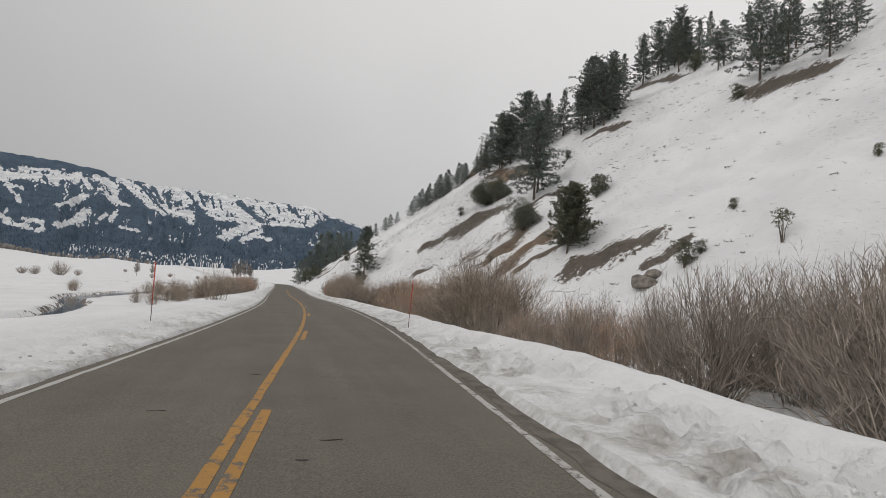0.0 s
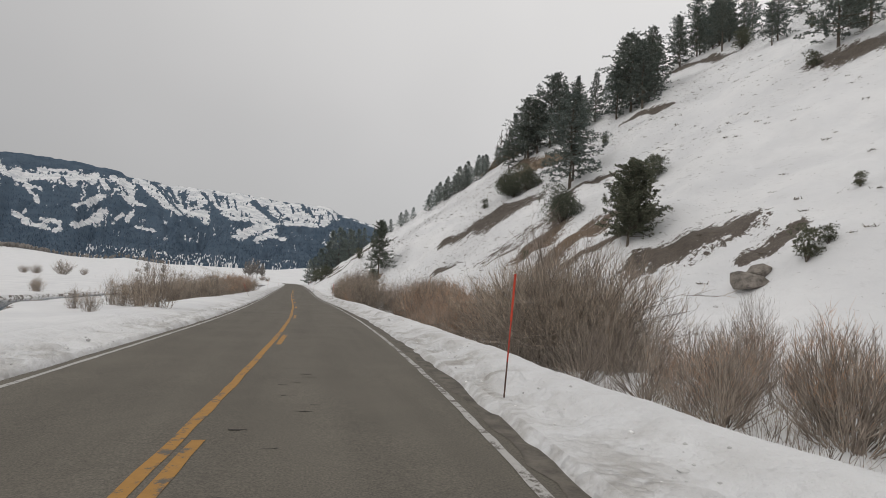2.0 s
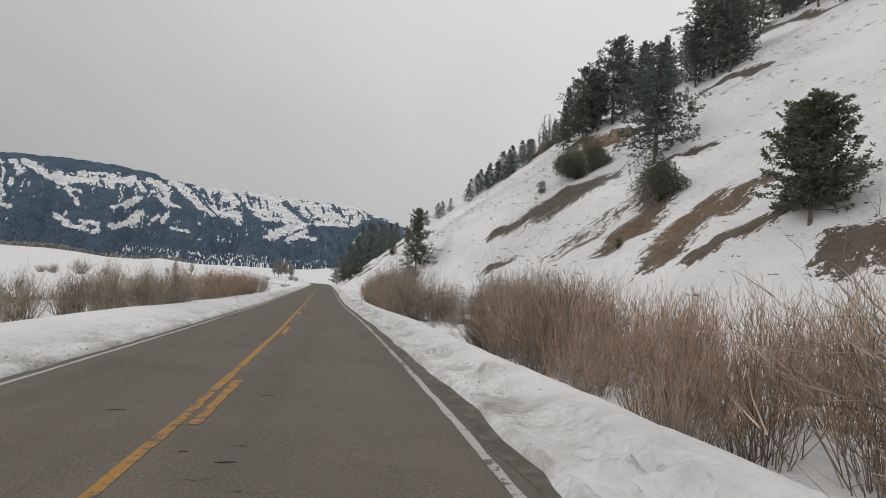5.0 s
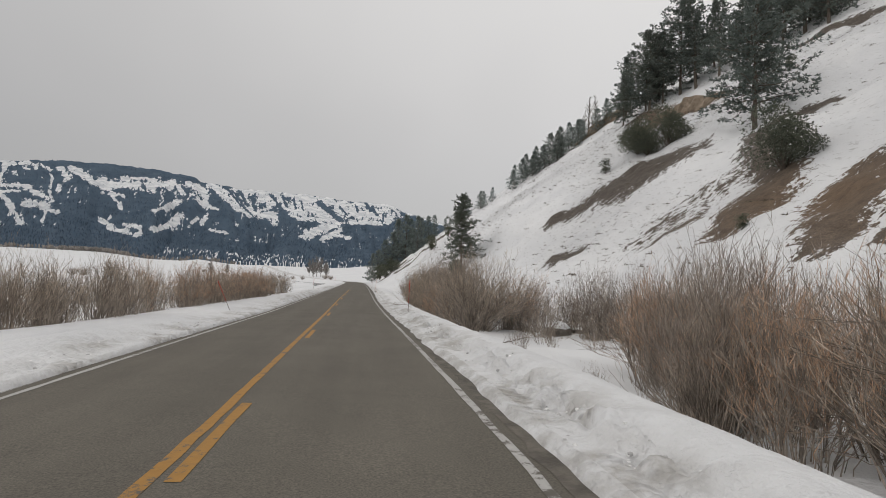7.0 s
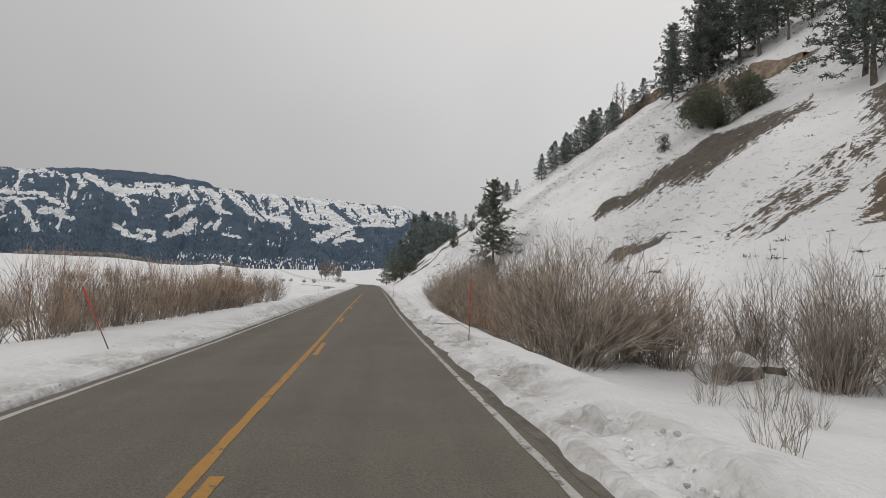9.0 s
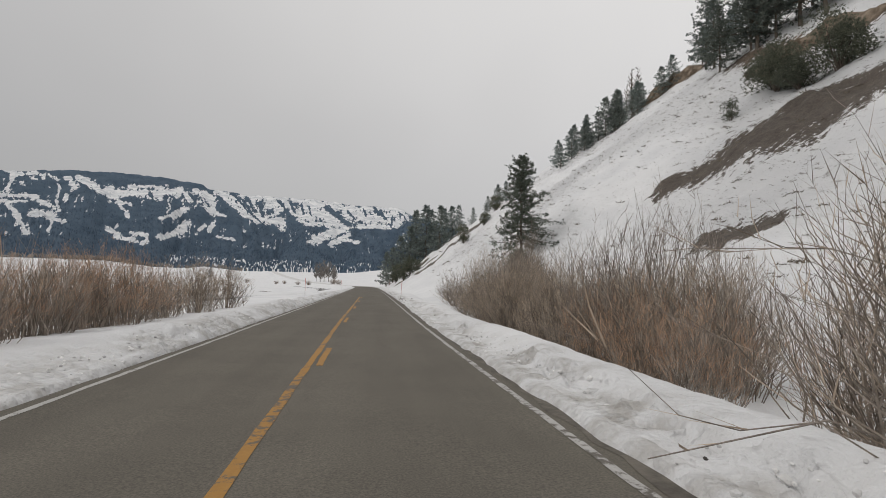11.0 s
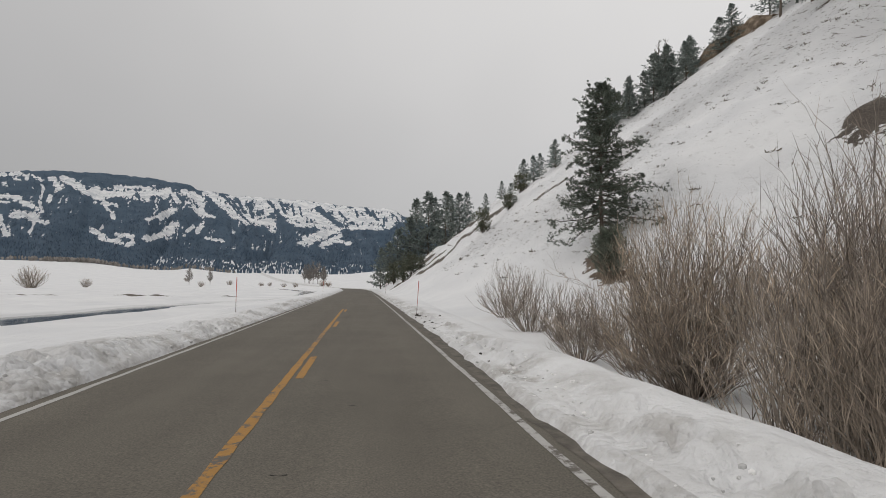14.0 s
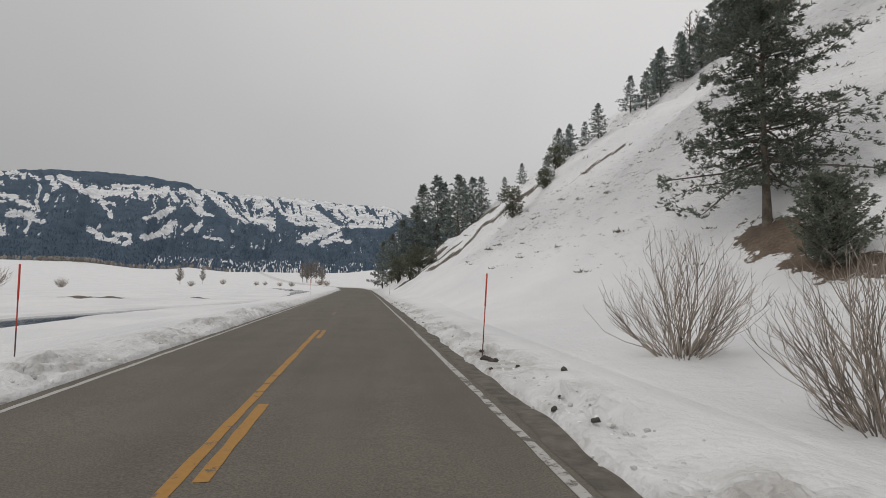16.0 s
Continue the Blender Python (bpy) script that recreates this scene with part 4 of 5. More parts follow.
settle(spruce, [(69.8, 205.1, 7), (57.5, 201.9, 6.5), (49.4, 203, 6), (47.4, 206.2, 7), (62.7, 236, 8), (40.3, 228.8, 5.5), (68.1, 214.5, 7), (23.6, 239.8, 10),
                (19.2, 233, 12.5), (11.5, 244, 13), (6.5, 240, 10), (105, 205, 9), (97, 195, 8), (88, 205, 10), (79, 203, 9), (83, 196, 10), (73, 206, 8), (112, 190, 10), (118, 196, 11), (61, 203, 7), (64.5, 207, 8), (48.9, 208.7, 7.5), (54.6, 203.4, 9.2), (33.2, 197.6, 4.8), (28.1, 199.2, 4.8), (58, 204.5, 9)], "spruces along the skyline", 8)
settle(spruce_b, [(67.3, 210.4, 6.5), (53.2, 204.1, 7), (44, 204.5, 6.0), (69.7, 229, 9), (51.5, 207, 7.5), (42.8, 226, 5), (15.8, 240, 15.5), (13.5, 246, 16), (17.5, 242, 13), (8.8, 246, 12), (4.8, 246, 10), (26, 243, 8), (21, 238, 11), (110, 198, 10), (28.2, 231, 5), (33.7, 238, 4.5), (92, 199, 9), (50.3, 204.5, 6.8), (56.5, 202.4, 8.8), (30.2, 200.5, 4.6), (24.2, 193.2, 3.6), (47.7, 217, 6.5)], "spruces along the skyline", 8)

FIR = make_varied("fir_needles", (0.110, 0.130, 0.108), (0.182, 0.204, 0.166), 1.2, bump=0, through=0.4)
# the lone fir near the road, and its neighbours
lone = make_conifer(11, 13.4, 4.9, 0.16, 260, 0.62, 0.34, "fir_tree", "tall ragged fir with curved bare trunk foot on bare earth", leaf=0.23, gap=0.20, count=13, sway=0.02, lop=0.3, sides=12, wild=0.38, needle=FIR, skirt=0.85)
lone.matrix_basis = place(lone, 19.9, 148.6, 20, 1.0)
SAGE = make_varied("grey_green_juniper_scales", (0.150, 0.172, 0.138), (0.25, 0.272, 0.218), 1.5, bump=0, through=0.4)
bushy = make_conifer(13, 3.2, 1.5, 0.0, 170, 0.42, -0.5, "juniper_shrub", "dense upright green young juniper below the fir", leaf=0.15, gap=0.13, count=9, needle=SAGE, broad=0.13, skirt=0.95)
bushy.matrix_basis = place(bushy, 18.0, 143.1, 0, 1.0)
tree_j = make_conifer(33, 10.0, 4.9, 0.10, 260, 0.72, -0.15, "juniper_tree", "leaning dense juniper tree above a bare earth strip", leaf=0.34, gap=0.27, count=9, sway=0.06, lop=0.3, wild=0.30, skirt=0.75, broad=0.15, needle=JUNIPER)
tree_j.matrix_basis = place(tree_j, 38.3, 70.6, 0, 1.0, None, 0.0, 5)

SHRUB = "rounded dark green juniper shrub on the slope"
jun_a = make_juniper(31, 5.0, 3.9, SHRUB, leaf=0.20, lobes=14, count=3600, low=0.12, trunk=0.014)
settle(jun_a, [(44.3, 99.6, 6.4), (50.9, 143, 6.8), (52.6, 135.5, 6.6), (51.0, 139.5, 4.6)], "junipers on the slope", 5.0)
jun_b = make_juniper(32, 3.0, 1.5, SHRUB, leaf=0.19, lobes=7, count=560, low=0.14, trunk=0.014)
settle(jun_b, [(45.0, 143.5, 3.0), (40.5, 49.0, 3.4), (42.2, 48.6, 1.8), (27.2, 198.3, 4.0), (23.6, 192.4, 3.0), (19.3, 191.3, 4.3), (118.5, 140.5, 6), (83.3, 86.7, 3.6), (10.5, 232, 4.0), (35.5, 94.0, 1.6), (49.3, 51.7, 1.6), (57.3, 41.2, 1.6), (121, 142.5, 6), (96, 88, 3), (104, 96, 3), (110, 108, 3.5), (118, 118, 4), (68.5, 127.7, 2.6), (8.4, 214, 4.6), (10.2, 217, 5.2), (7.0, 222, 5.4), (11.5, 211.5, 3.0), (52.3, 86.4, 4.8), (54.0, 87.2, 3.6)], "junipers on the slope", 3.0)

gnarled = make_juniper(36, 4.0, 1.2, "gnarled twisted juniper with a small tufted crown on snow", leaf=0.20, lobes=5, count=190, name="juniper_tree", low=0.60, trunk=0.012)
gnarled.matrix_basis = place(gnarled, 44.8, 41.0, 40, 1.0)

snag = make_snag(41, 12, "bare grey-brown dead tree on the skyline", branches=44, stout=1.9, mat=BARK)
settle(snag, [(95.7, 274.6, 18), (98.6, 275.0, 17), (93.4, 273.6, 13), (104, 178, 10), (108, 182, 9), (100, 172, 9), (111, 186, 8)], "dead trees on the skyline", 12)


# ---- willows ----
def make_willow(seed, h, spread, stems, twigs, label, name="willow_shrub", foot=0.55, up=0.55, tone=None, kink=0.085, thick=1.0, arch=0.0):
    """Arching stems in a dome, forked at narrow angles into finer and finer twigs."""
    rng = random.Random(seed)
    root = new(name)
    root.empty_display_size = 0.2
    tagged(root, label, "shrub")
    V, F, TV, TF = [], [], [], []
    wob = lambda q: Vector((rng.uniform(-1, 1), rng.uniform(-1, 1), rng.uniform(-.5, .5))) * q
    for _ in range(stems):
        a = rng.uniform(0, 2 * math.pi)
        out = Vector((math.cos(a), math.sin(a), 0))
        fan = spread * rng.random() ** 0.55
        size = rng.uniform(0.80, 1.06) if rng.random() < 0.7 else rng.uniform(0.35, 0.80)
        tall = h * size * math.sqrt(max(0.22, 1 - (fan / (spread * 1.08)) ** 2))
        fan *= size ** 0.5
        b = out * fan * foot * rng.uniform(0.5, 1.1) + Vector((rng.uniform(-.15, .15), rng.uniform(-.15, .15), -0.25))
        curve = rng.uniform(0.65, 0.9) if rng.random() < up else rng.uniform(1.0, 1.4)
        line = [b]
        for s in (0.25, 0.5, 0.75, 1.0):
            line.append(b + out * fan * (1 - foot) * (s ** curve) + Vector((0, 0, (tall + 0.25) * s)) + wob(kink * h * s ** 0.6))
        if rng.random() < arch:
            # an old stem that has bowed over
            line[2] += out * 0.10 * h
            line[3] += out * 0.26 * h - Vector((0, 0, 0.10 * h))
            line[4] += out * 0.42 * h - Vector((0, 0, 0.36 * tall)) + wob(0.10 * h)
        r0 = rng.uniform(0.009, 0.021) * (h / 3.5) ** 0.6 * thick
        tube(V, F, line, [r0, r0 * .80, r0 * .60, r0 * .40, r0 * .16], 3)
        t0 = max(0.0036, r0 * 0.30)
        shoots = [line[1:]]
        for _s in range(4):
            s = rng.uniform(0.9, 3.4)
            i = min(3, int(s))
            at = line[i].lerp(line[i + 1], s - i)
            d = ((line[i + 1] - line[i]).normalized() + wob(0.45) + out * 0.12).normalized()
            long = ((line[4] - at).length + 0.06 * h) * rng.uniform(0.5, 1.0)
            near_p = at + d * long * 0.4
            far_p = at + (d + Vector((0, 0, 0.12)) + wob(0.10)).normalized() * long * 0.72
            e = at + (d + Vector((0, 0, 0.32)) + wob(0.14)).normalized() * long
            g = r0 * (0.74 - 0.14 * s)
            tube(V, F, [at, near_p, far_p, e], [g, g * .75, g * .55, g * .2], 3)
            shoots.append([at.lerp(near_p, 0.5), near_p, far_p, e])
        for _t in range(twigs):
            sh = shoots[rng.randrange(5)]
            s = 3 * rng.random() ** 0.6
            i = min(2, int(s))
            at = sh[i].lerp(sh[i + 1], s - i)
            d = ((sh[i + 1] - sh[i]).normalized() + wob(0.72) + Vector((0, 0, 0.20))).normalized()
            long = h * rng.uniform(0.05, 0.15)
            e = at + d * long
            if rng.random() < 0.6:
                ribbon(TV, TF, rng, [at, e], [t0 * 0.95, 0])
            else:
                ribbon(TV, TF, rng, [at, at.lerp(e, 0.5) + wob(0.12 * long), e], [t0, t0 * .8, 0])
    tagged(part("stem_mass", mesh_of("stem_mass", V, F, STEM), root), kind="stuff")
    tagged(part("twig_haze", mesh_of("twig_haze", TV, TF, tone or TWIG), root), kind="stuff")
    return root


RUST = make_varied("rust_willow_twig", (0.395, 0.248, 0.160), (0.62, 0.405, 0.272), 2.0, bump=0, tint=(0.90, 0.91, 0.95))
GREYTWIG = make_varied("grey_willow_twig", (0.210, 0.172, 0.146), (0.41, 0.346, 0.298), 2.0, bump=0, tint=(0.9, 0.9, 0.92))
big = make_willow(51, 4.6, 3.4, 200, 24, "large sprawling leafless willow with tangled grey-brown branches", up=0.7, kink=0.13, foot=0.30, thick=1.1, arch=0.18)
grey_tangle = make_willow(65, 4.6, 3.0, 150, 18, "large leafless willow with pale kinked grey branches", up=0.7, kink=0.13, foot=0.35, thick=1.45, arch=0.15, tone=GREYTWIG)
near_bush = make_willow(64, 4.6, 2.7, 260, 24, "broad domed leafless willow with fine tan twigs over pale stems", up=0.75, kink=0.085, foot=0.16, thick=0.95, arch=0.05)
w_rust = make_willow(52, 3.6, 1.7, 85, 20, "dense leafless rust-brown willow shrub in snow", tone=RUST)
w_rust_b = make_willow(53, 3.4, 1.6, 80, 20, "dense leafless red-brown willow shrub in snow", tone=RUST)
w_tan = make_willow(54, 3.6, 1.7, 80, 19, "dense leafless tan willow shrub in snow")
w_tan_b = make_willow(55, 3.8, 1.9, 85, 19, "spreading leafless tan willow shrub in snow")
w_tall = make_willow(56, 4.8, 1.7, 62, 18, "tall leafless willow with open grey twigs", tone=GREYTWIG, foot=0.45, kink=0.085, arch=0.05)
w_grey = make_willow(57, 3.0, 2.0, 70, 8, "leafless grey willow shrub in snow", tone=GREYTWIG, foot=0.14, up=0.9, kink=0.055, thick=1.35)
w_low = make_willow(58, 1.4, 1.0, 24, 4, "low sparse willow shrub poking through snow", tone=GREYTWIG)

# right-hand verge: height in metres last
settle(big, [(11.6, 38.0, 4.6), (12.6, 36.0, 4.8), (10.3, 86.2, 5.4), (14.6, 36.0, 5.5), (13.6, 40.8, 4.8), (13.2, 33.8, 3.6), (12.0, 56.0, 4.0), (15.0, 66.5, 4.4)], "willows along the right verge", 4.6)
settle(grey_tangle, [(14.0, 9.5, 4.6), (15.6, 15.0, 4.2), (11.6, 7.5, 4.2), (17.5, 13.0, 4.6), (11.8, 13.2, 3.9), (13.4, 6.5, 4.0), (17.0, 10.5, 4.4)], "willows along the right verge", 4.6)
settle(near_bush, [(10.3, 121.4, 5.3), (12.6, 117.6, 4.6)], "willows along the right verge", 4.6)
settle(w_rust, [(13.7, 68.7, 4.2), (12.4, 66.6, 3.6), (14.6, 70.4, 3.8), (13.6, 24.0, 3.0), (11.8, 42.5, 3.6), (10.6, 46.5, 3.4), (12.6, 49.0, 3.6), (12.8, 53.5, 4.0), (11.4, 57.0, 3.8), (14.2, 59.0, 4.0), (12.4, 61.0, 3.6), (14.0, 86.2, 4.2), (12.9, 87.4, 3.8), (9.2, 93.0, 3.0), (15.2, 21.0, 2.6), (17.5, 30, 2.4), (14.5, 46, 3.4), (15.5, 53, 3.6), (10.3, 54.5, 3.4), (10.6, 58.8, 3.4), (12.6, 58.5, 4.0), (11.0, 61.8, 3.0), (12.4, 26.0, 2.4), (11.4, 17.0, 2.8), (9.6, 44.8, 2.8)],
       "willows along the right verge", 3.6)
settle(w_rust_b, [(11.0, 44.5, 3.2), (13.0, 46.5, 3.3), (10.9, 51.2, 3.4), (13.4, 56.5, 3.8), (15.8, 57.0, 3.6), (10.5, 90.5, 2.8), (8.9, 95.5, 2.9), (10.2, 97.5, 3.2), (9.0, 99.0, 3.0), (11.5, 26.5, 1.8), (12.8, 29.0, 1.7), (17, 25, 2.0), (9.2, 48.5, 2.4), (16.5, 49, 3.2)], "willows along the right verge", 3.4)
settle(w_tan, [(11.6, 95.6, 4.2), (12.2, 96.8, 4.0), (10.2, 97.0, 3.8), (9.0, 101.0, 3.4), (9.2, 105.5, 3.25), (8.8, 108.5, 3.8), (10.2, 107.0, 3.8), (9.0, 111.5, 3.8), (10.6, 113.5, 4.0), (8.9, 114.0, 3.6), (16.0, 84.5, 3.0), (10.6, 60.8, 2.8), (11.8, 89.0, 3.0), (11.0, 95.0, 3.4), (13.4, 87.5, 3.0)], "willows along the right verge", 3.6)
settle(w_tan_b, [(9.0, 116.0, 3.6), (9.6, 103.0, 4.0), (9.4, 109.4, 4.2), (11.0, 110.0, 3.8), (10.9, 100.5, 3.4), (12.0, 104.0, 3.6)], "willows along the right verge", 3.5)
settle(w_tall, [(13.4, 39.2, 6.4), (12.7, 36.8, 6.0), (14.6, 42.0, 5.6), (14.2, 37.2, 6.2), (10.9, 99.2, 5.9), (11.6, 98.2, 5.6), (10.3, 100.4, 5.0), (10.6, 112.6, 5.2), (10.8, 115.8, 5.2), (12.8, 65.1, 4.6), (13.9, 64.4, 4.8), (16.4, 80.6, 4.4), (17.8, 79.6, 4.4), (16.4, 81.0, 4.0), (19.4, 80.4, 4.4), (20.6, 78.6, 4.2), (13.8, 85.4, 3.8), (18.2, 82.4, 4.4), (16.6, 84.0, 4.2), (10.3, 60.6, 4.3), (11.6, 62.4, 4.1), (12.8, 63.0, 3.9), (14.2, 62.8, 3.9), (23.0, 36.0, 3.6), (9.6, 113.0, 4.8), (11.7, 117.6, 6.6), (12.6, 118.8, 6.0), (10.9, 116.4, 5.8), (10.5, 105.0, 5.0), (14.5, 12.5, 4.4), (18.5, 17.0, 4.0), (10.6, 18.5, 3.2), (12.0, 15.6, 3.6), (12.5, 20.5, 3.0), (14.0, 18.4, 3.6), (9.7, 88.6, 5.4), (19.0, 77.5, 3.4)], "willows along the right verge", 4.8)
settle(w_grey, [(9.9, 139.2, 3.4), (9.4, 133.0, 3.0), (9.8, 129.5, 2.6), (9.2, 126.2, 2.6), (10.4, 124.5, 3.0), (10.6, 127.6, 2.6), (14.6, 33.0, 2.2), (19.5, 33.5, 2.0), (17.5, 82.0, 2.6), (13.8, 82.5, 2.4), (10.6, 62.2, 2.6), (21, 29, 2.0), (16, 35, 1.8), (10.6, 30.2, 2.0), (11.6, 28.2, 2.2), (12.6, 31.6, 2.4), (13.4, 27.0, 2.4), (14.8, 28.6, 2.4), (15.8, 31.0, 2.2), (11.2, 24.8, 2.2), (12.8, 23.0, 2.6), (10.4, 35.0, 2.0), (14.6, 24.6, 2.6), (17.2, 27.4, 2.6), (18.0, 22.5, 2.8), (19.6, 25.5, 2.6)], "willows along the right verge", 3.0)
settle(w_low, [(12.6, 78.6, 1.6), (10.3, 75.3, 1.3), (11.6, 79.5, 1.0), (11.2, 23.5, 1.4), (13.0, 33.5, 1.5), (11.5, 31.5, 1.2), (15.5, 27.5, 1.3), (18.4, 26, 1.3), (10.6, 28.5, 1.1), (9.7, 65.5, 0.9), (12.5, 77.0, 1.0), (14.4, 76, 1.1), (9.9, 123.0, 1.3), (16.4, 38.5, 1.3), (20, 38, 1.2), (10.9, 64.3, 1.0), (10.4, 26.0, 1.3), (10.6, 33.0, 1.2), (12.2, 35.5, 1.4), (14.0, 30.5, 1.5), (16.8, 33.0, 1.4), (18.2, 29.5, 1.4), (10.2, 21.5, 1.3)], "low willows along the right verge", 1.4)

# left-hand verge
l_tan = make_willow(61, 2.7, 1.4, 75, 15, "leafless tan willow shrub on the snowy river flat")
l_rust = make_willow(62, 2.7, 1.5, 80, 16, "leafless rust-brown willow shrub on the snowy river flat", tone=RUST)
settle(l_tan, [(-7.5, 64.0, 2.5), (-9.0, 65.0, 2.6), (-10.5, 62.5, 2.5), (-8.4, 68.4, 2.7), (-6.7, 66.8, 2.3), (-11.8, 66.5, 2.7), (-9.6, 71.0, 2.8), (-13.0, 64.5, 2.6), (-4.9, 43.0, 2.5), (-7.0, 69.5, 2.4), (-8.8, 66.5, 2.2), (-6.6, 73.5, 2.7), (-7.4, 79.0, 2.5), (-9.5, 74.0, 2.4), (-11.0, 69.0, 2.3), (-6.4, 108.8, 2.7), (-7.8, 107.5, 2.6), (-6.2, 113.0, 2.5), (-7.3, 112.0, 2.6), (-8.4, 110.2, 2.5), (-12.0, 63.0, 1.8), (-13.5, 58, 1.6), (-11.5, 55, 1.5), (-10, 60, 1.6),
              (-6.4, 86.5, 2.6), (-8.6, 82.5, 2.4), (-7, 97, 2.3), (-6.5, 71.5, 2.4), (-8, 72, 2.4), (-7.6, 86, 2.5), (-9.2, 79.5, 2.3), (-11, 76, 2.1), (-12.5, 72, 2.1), (-10.5, 83, 2.2), (-20.8, 95, 2.2), (-30.5, 94, 2.0), (-20, 99, 2.3), (-18.5, 92, 2.3), (-17, 97, 2.4), (-31, 95, 1.8)], "willows along the left verge", 2.6)
settle(l_rust, [(-6.4, 100.6, 2.7), (-7.4, 103.4, 2.6), (-7.8, 100.6, 2.7), (-6.5, 82.0, 2.6), (-6.9, 84.5, 2.5), (-6.6, 89.5, 2.6), (-7.6, 91.5, 2.5), (-6.4, 94.0, 2.4), (-6.8, 99.5, 2.4), (-6.5, 102.5, 2.3), (-7.8, 101, 2.4), (-6.6, 105.2, 2.0), (-8.6, 95.5, 2.4), (-9, 88, 2.4), (-7.2, 76.5, 2.5), (-8.2, 98, 2.3), (-9.4, 92, 2.3), (-6.5, 97, 2.3), (-6.6, 91.8, 2.4)], "willows along the left verge", 2.6)
# far bushes and bare cottonwoods on the flat
far_w = make_willow(63, 5.0, 3.6, 60, 8, "round leafless bush far out on the snow flat", foot=0.2, thick=3.0)
settle(far_w, [(-100, 290, 7.6), (-108, 284, 4.6), (-116, 292, 4), (-111, 346, 4.2), (-94, 440, 3.6), (-95, 510, 4), (-73, 507, 3.5), (-66, 500, 3), (-44, 463, 3.4), (-52, 470, 3), (-30, 495, 5), (-25, 482, 4.4), (-152, 600, 4)], "bushes on the far flat", 5.0)
cotton = make_snag(43, 14, "bare brown cottonwood tree on the far flat", "cottonwood_tree", 90, 0.36, GREY_WOOD, 2.8)
settle(cotton, [(-44, 576, 18), (-48, 580, 16), (-40, 572, 17), (-52, 585, 15), (-37, 590, 14), (-46, 566, 12), (-34, 560, 13), (-116, 490, 11), (-112, 524, 10)], "bare trees on the far flat", 14)


# ---- rocks, cliff bands, clods ----
def make_rock(seed, size, label, mat=None, name="boulder", cap=False):
    rng = np.random.RandomState(seed)
    bm = bmesh.new()
    if not cap:
        # a broken block: the hull of a few scattered corners
        for _ in range(13):
            d = Vector(rng.normal(0, 1, 3)).normalized() * rng.uniform(0.8, 1.15)
            bm.verts.new(d)
        bmesh.ops.convex_hull(bm, input=list(bm.verts))
        bmesh.ops.bevel(bm, geom=list(bm.edges), offset=0.04, segments=1, affect="EDGES", clamp_overlap=True)
    else:
        bmesh.ops.create_icosphere(bm, subdivisions=3, radius=1.0)
    cuts = [(Vector(rng.normal(0, 1, 3)).normalized(), rng.uniform(0.78, 0.95)) for _ in range(9 if cap else 0)]
    for v in bm.verts:
        for n, d in cuts:
            k = v.co.dot(n)
            if k > d:
                v.co -= n * (k - d) * 0.985
        v.co += v.co.normalized() * noise.noise(v.co * 2.2 + Vector((seed, 0, 0))) * 0.05
        v.co = Vector((v.co.x * size[0], v.co.y * size[1], v.co.z * size[2]))
    me = bpy.data.meshes.new(name)
    bm.to_mesh(me)
    me.materials.append(mat or ROCK)
    root = new(name)
    tagged(root, label, "rock")
    part("stone", me, root)
    if cap:
        bmesh.ops.delete(bm, geom=[v for v in bm.verts if v.co.z < size[2] * 0.42 + 0.1 * noise.noise(v.co * 3)], context="VERTS")
        for v in bm.verts:
            v.co = Vector((v.co.x * 1.02, v.co.y * 1.02, v.co.z + 0.05 + 0.10 * max(0, v.co.z / size[2] - 0.4)))
        me = bpy.data.meshes.new("snow_cap")
        bm.to_mesh(me)
        me.materials.append(CAP)
        me.polygons.foreach_set("use_smooth", [True] * len(me.polygons))
        part("snow_cap", me, root, "smooth white snow cap")
    bm.free()
    return root


r = make_rock(71, (1.3, 1.0, 0.95), "angular grey-brown boulder half buried at the slope's foot")
r.matrix_basis = place(r, 37.8, 52.3, 75, 1.5, 1.2)
r = make_rock(72, (0.9, 0.8, 0.55), "flat grey-brown rock beside the boulder")
r.matrix_basis = place(r, 39.2, 52.0, 10, 1.5, 1.3)
r = make_rock(73, (1.0, 0.9, 0.95), "rounded grey boulder with a snow cap among willows", cap=True)
r.matrix_basis = place(r, 15.1, 83.4, 0, 0.85)
r = make_rock(74, (0.8, 0.7, 0.6), "rounded grey boulder with a snow cap among willows", cap=True)
r.matrix_basis = place(r, 16.7, 84.0, 60, 0.85)


def build_cliff(x0, y0, x1, y1, tall, seed):
    """A broken rock face along a line on the slope."""
    n, m = 46, 9
    V, F = [], []
    for i in range(n + 1):
        s = i / n
        x, y = x0 + (x1 - x0) * s, y0 + (y1 - y0) * s
        h = tall * (0.35 + 0.65 * math.sin(math.pi * min(0.97, max(0.03, s)))) * (0.7 + 0.6 * float(lumps(np.array(s * 9.0), np.array(0.0), 1.0, seed)))
        for j in range(m + 1):
            k = j / m
            q = float(lumps(np.array(s * 30.0), np.array(k * 3.0), 1.0, seed + 1)) - 0.5
            gx = x - 0.5 + k * h * 0.35 + q * 0.9
            V.append((gx, y + q * 0.3, float(land(x - 0.6, y)) - 0.5 + k * (h + 0.5)))
        V.append((x + h * 1.25, y, float(land(x + h * 1.25, y)) - 0.2))
    w = m + 2
    for i in range(n):
        for j in range(w - 1):
            F.append((i * w + j, (i + 1) * w + j, (i + 1) * w + j + 1, i * w + j + 1))
    tagged(new("rock_outcrop", mesh_of("rock_outcrop", V, F, CLIFF)), "low ochre rock face breaking through the snowy slope", "rock")


build_cliff(58.5, 158, 67.0, 142, 3.2, 81)
build_cliff(66.0, 213.0, 77.0, 200.0, 4.0, 84)

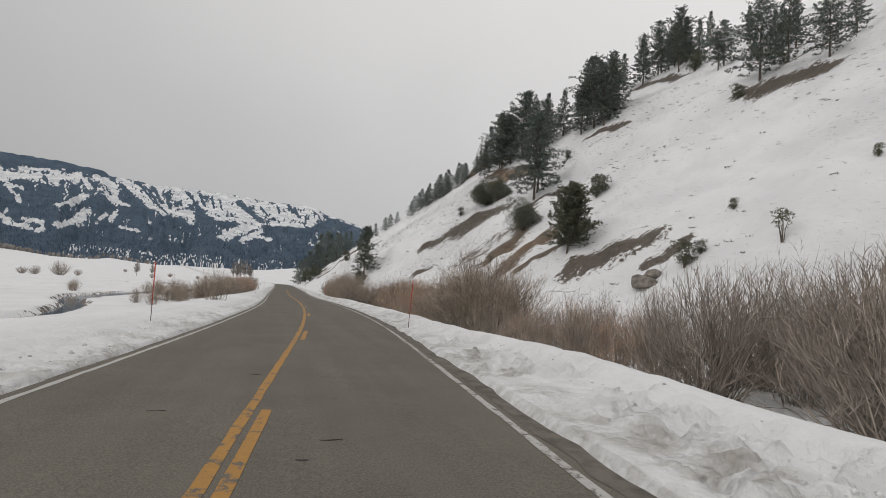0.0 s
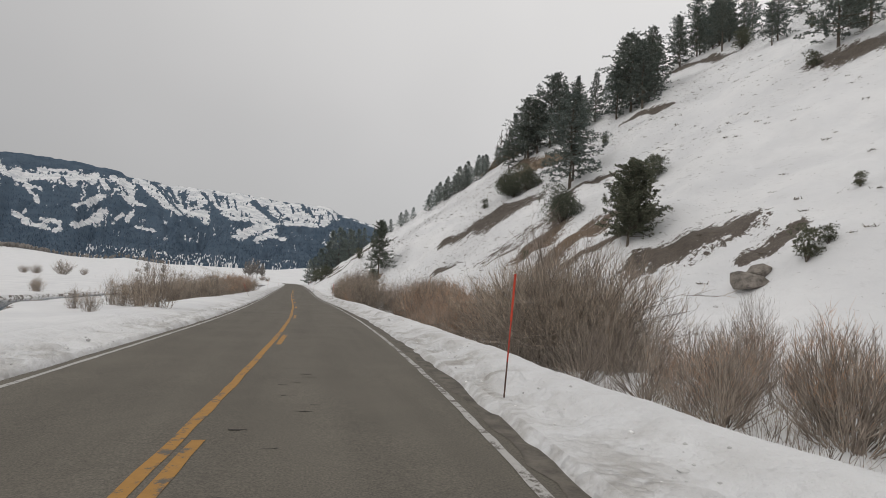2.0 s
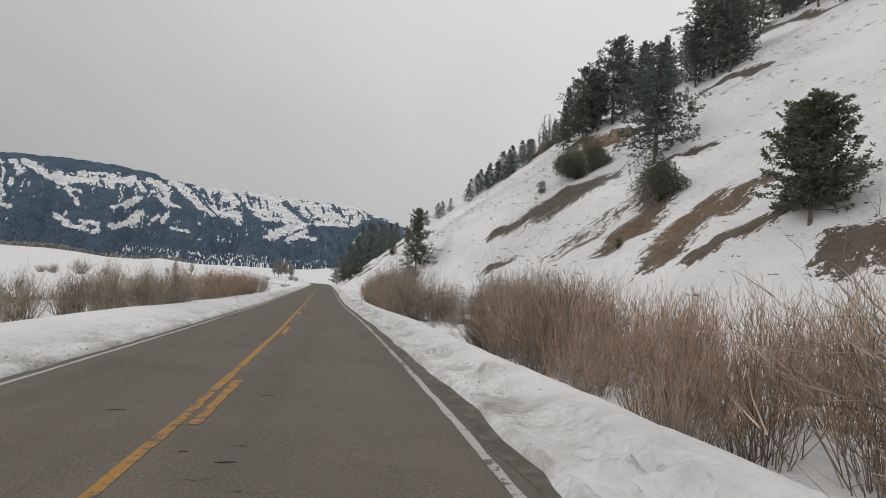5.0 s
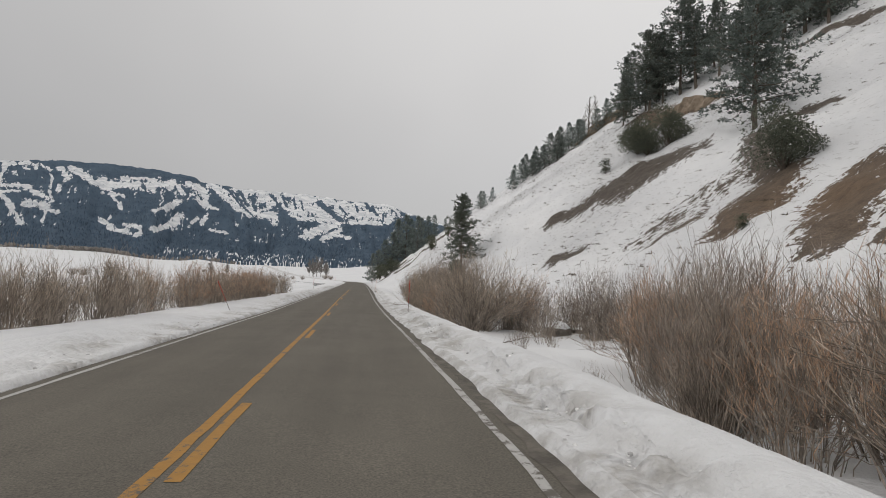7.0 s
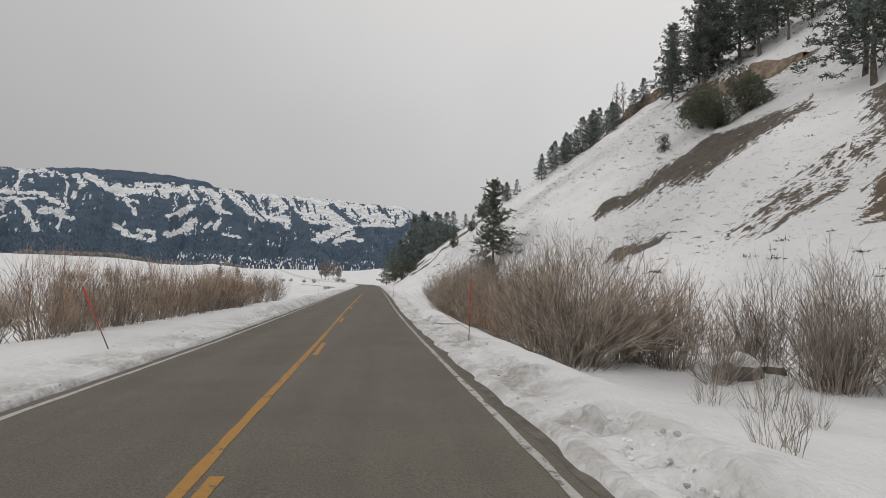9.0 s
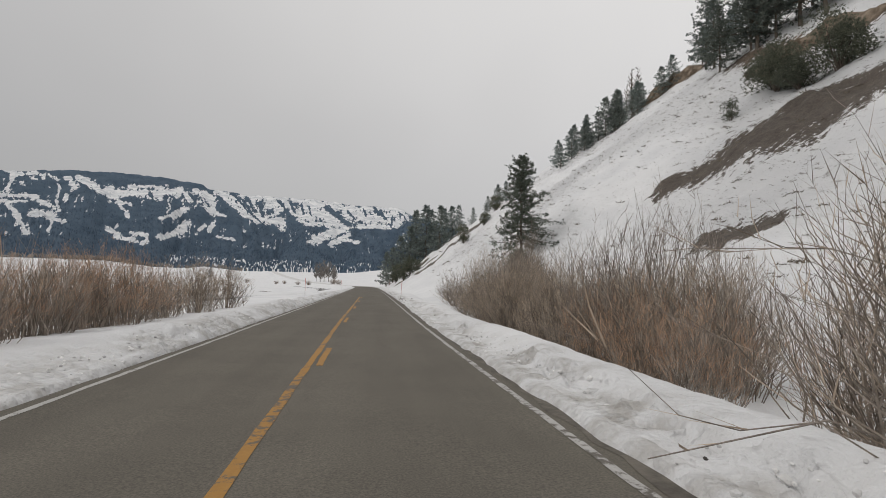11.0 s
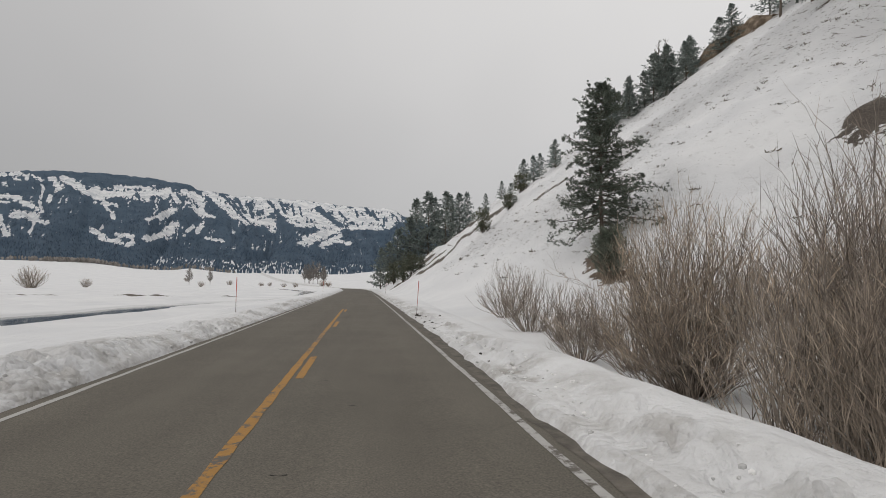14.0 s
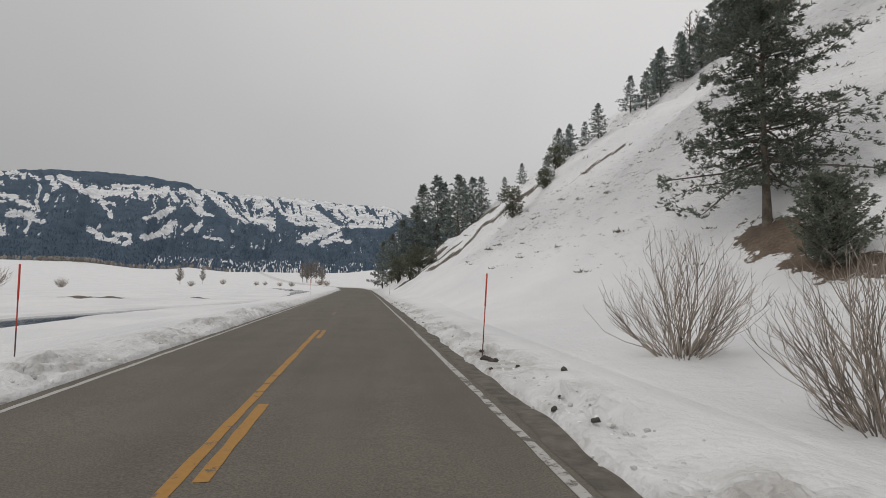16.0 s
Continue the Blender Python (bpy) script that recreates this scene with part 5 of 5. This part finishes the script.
clod = make_rock(75, (0.13, 0.11, 0.09), "dark frozen clod at the snow bank's edge", CLOD, "clod")
rng_c = random.Random(5)
spots = []
for _ in range(46):
    y = rng_c.uniform(126, 175) if rng_c.random() < 0.9 else rng_c.uniform(20, 126)
    spots.append((float(centre(y)) + rng_c.uniform(3.95, 4.7), y, rng_c.uniform(0.2, 0.6)))
spots[0], spots[1], spots[2] = (4.45, 137.9, 1.3), (4.6, 137.7, 1.0), (5.4, 135.6, 0.9)
settle(clod, spots, "clods along the snow bank", 1.0)


# ---- snow poles ----
def make_pole():
    root = new("snow_pole")
    tagged(root, "thin red fibreglass snow pole standing in the snow bank", "pole")
    for name, a, b, rad, mat in (("foot", -0.5, 0.55, 0.013, DARKPOLE), ("shaft", 0.55, 1.2, 0.013, RED), ("sleeve", 1.2, 1.95, 0.019, ORANGE)):
        V, F = [], []
        n = 3
        tube(V, F, [Vector((0, 0, a + (b - a) * i / n)) for i in range(n + 1)], [rad] * (n + 1), 8, True)
        part(name, mesh_of(name, V, F, mat), root)
    return root


pole = make_pole()
POLES = [(-4.2, 20.0, 0, 1.0), (4.95, 22.3, 3, 1.0), (-3.9, 80.0, -24, 0.85), (5.6, 83.0, 1, 1.0), (-5.15, 137.9, 0, 0.95), (4.45, 138.3, 3, 1.0), (4.6, 200.0, 2, 1.0), (-5.0, 192.0, 0, 1.0)]
for i, (x, y, lean, s) in enumerate(POLES):
    m = place(pole, x, y, 0, 1.0, s, 0.0, lean)
    if i:
        copy_thing_scaled(pole, m)
    else:
        pole.matrix_basis = m
        tagged(pole, group="snow poles along the road")


# ---- grass and sage tips on the slope ----
def build_tufts():
    rng = random.Random(3)
    V, F = [], []
    made = 0
    while made < 9500:
        x, y = rng.uniform(12, 110), rng.uniform(20, 245)
        d = x - float(np.interp(y, _Y, FOOT))
        if d < 2 or d > 85 or float(lumps(np.array(x), np.array(y), 14, 91)) < rng.random() * 0.9:
            continue
        made += 1
        s = rng.uniform(0.06, 0.20) * (2.4 if rng.random() < 0.12 else 1)
        base = Vector((x, y, float(land(x, y)) - 0.03))
        for _ in range(6 if s < 0.2 else 22):
            dv = Vector((rng.gauss(0, 0.7), rng.gauss(0, 0.7), rng.uniform(0.25, 0.8))).normalized() * rng.uniform(0.45, 1.0)
            sd = dv.cross(Vector((rng.gauss(0, 1), rng.gauss(0, 1), 0.2))).normalized() * s * 0.10
            i = len(V)
            p = base + Vector((rng.uniform(-1, 1), rng.uniform(-1, 1), 0)) * s * 1.1
            V.extend((p - sd, p + sd, p + dv * s))
            F.append((i, i + 1, i + 2))
    tagged(new("slope_tufts", mesh_of("slope_tufts", V, F, DRYGRASS)), "dry grass and sage tips poking through the snow", "grass", kind="stuff")


build_tufts()


# ---- snow rubble thrown up by the plough ----
def build_rubble():
    rng = random.Random(14)
    bm = bmesh.new()
    bmesh.ops.create_icosphere(bm, subdivisions=1, radius=1.0)
    base = [v.co.copy() for v in bm.verts]
    faces = [tuple(v.index for v in f.verts) for f in bm.faces]
    bm.free()
    V, F = [], []
    for _ in range(5000):
        y = rng.uniform(-4, 190)
        if rng.random() < 0.55:
            u = rng.gauss(4.55, 0.26) + 1.6 * float(step(24, 10, y))
            u = max(u, 4.0)
        else:
            u = min(rng.gauss(-4.0, 0.32), -3.55)
        if float(lumps(np.array(0.0), np.array(y), 3.5, 97)) < rng.random() * 0.8:
            continue
        r = rng.uniform(0.012, 0.042) * (1.7 if rng.random() < 0.10 else 1)
        x = u + float(centre(y))
        z = float(land(x, y)) - r * 0.1
        i = len(V)
        for c in base:
            V.append((x + c.x * r * rng.uniform(0.6, 1.25), y + c.y * r * rng.uniform(0.6, 1.25), z + c.z * r * rng.uniform(0.5, 0.95)))
        F.extend(tuple(i + k for k in f) for f in faces)
    tagged(new("snow_rubble", mesh_of("snow_rubble", V, F, RUBBLE)), "dirty snow lumps thrown up along the ploughed banks", "snow", kind="stuff")


RUBBLE = make_varied("dirty_snow_lump", (0.56, 0.552, 0.54), (0.72, 0.715, 0.71), 5.0)
build_rubble()


def build_branch(x, y, turn, long):
    rng = random.Random(23)
    root = new("fallen_branch")
    tagged(root, "thin bare fallen branch lying on the snow bank", "branch")
    V, F, TV, TF = [], [], [], []
    line = [Vector((long * (k - 0.5), 0.08 * math.sin(k * 5), 0.05 + 0.22 * k * k)) for k in (0, .25, .5, .75, 1)]
    tube(V, F, line, [0.012, 0.011, 0.009, 0.007, 0.003], 5)
    for k in range(7):
        at = line[1 + k % 3]
        tube(TV, TF, [at, at + Vector((rng.uniform(0.1, 0.5), rng.uniform(-0.3, 0.3), rng.uniform(0, 0.25)))], [0.006, 0.002], 3)
    part("shaft", mesh_of("shaft", V, F, STEM), root)
    tagged(part("twig_haze", mesh_of("twig_haze", TV, TF, STEM), root), kind="stuff")
    root.matrix_basis = place(root, x, y, turn, 1.0)


build_branch(7.0, 64.2, 35, 1.5)
build_branch(8.6, 72.5, 70, 1.5)
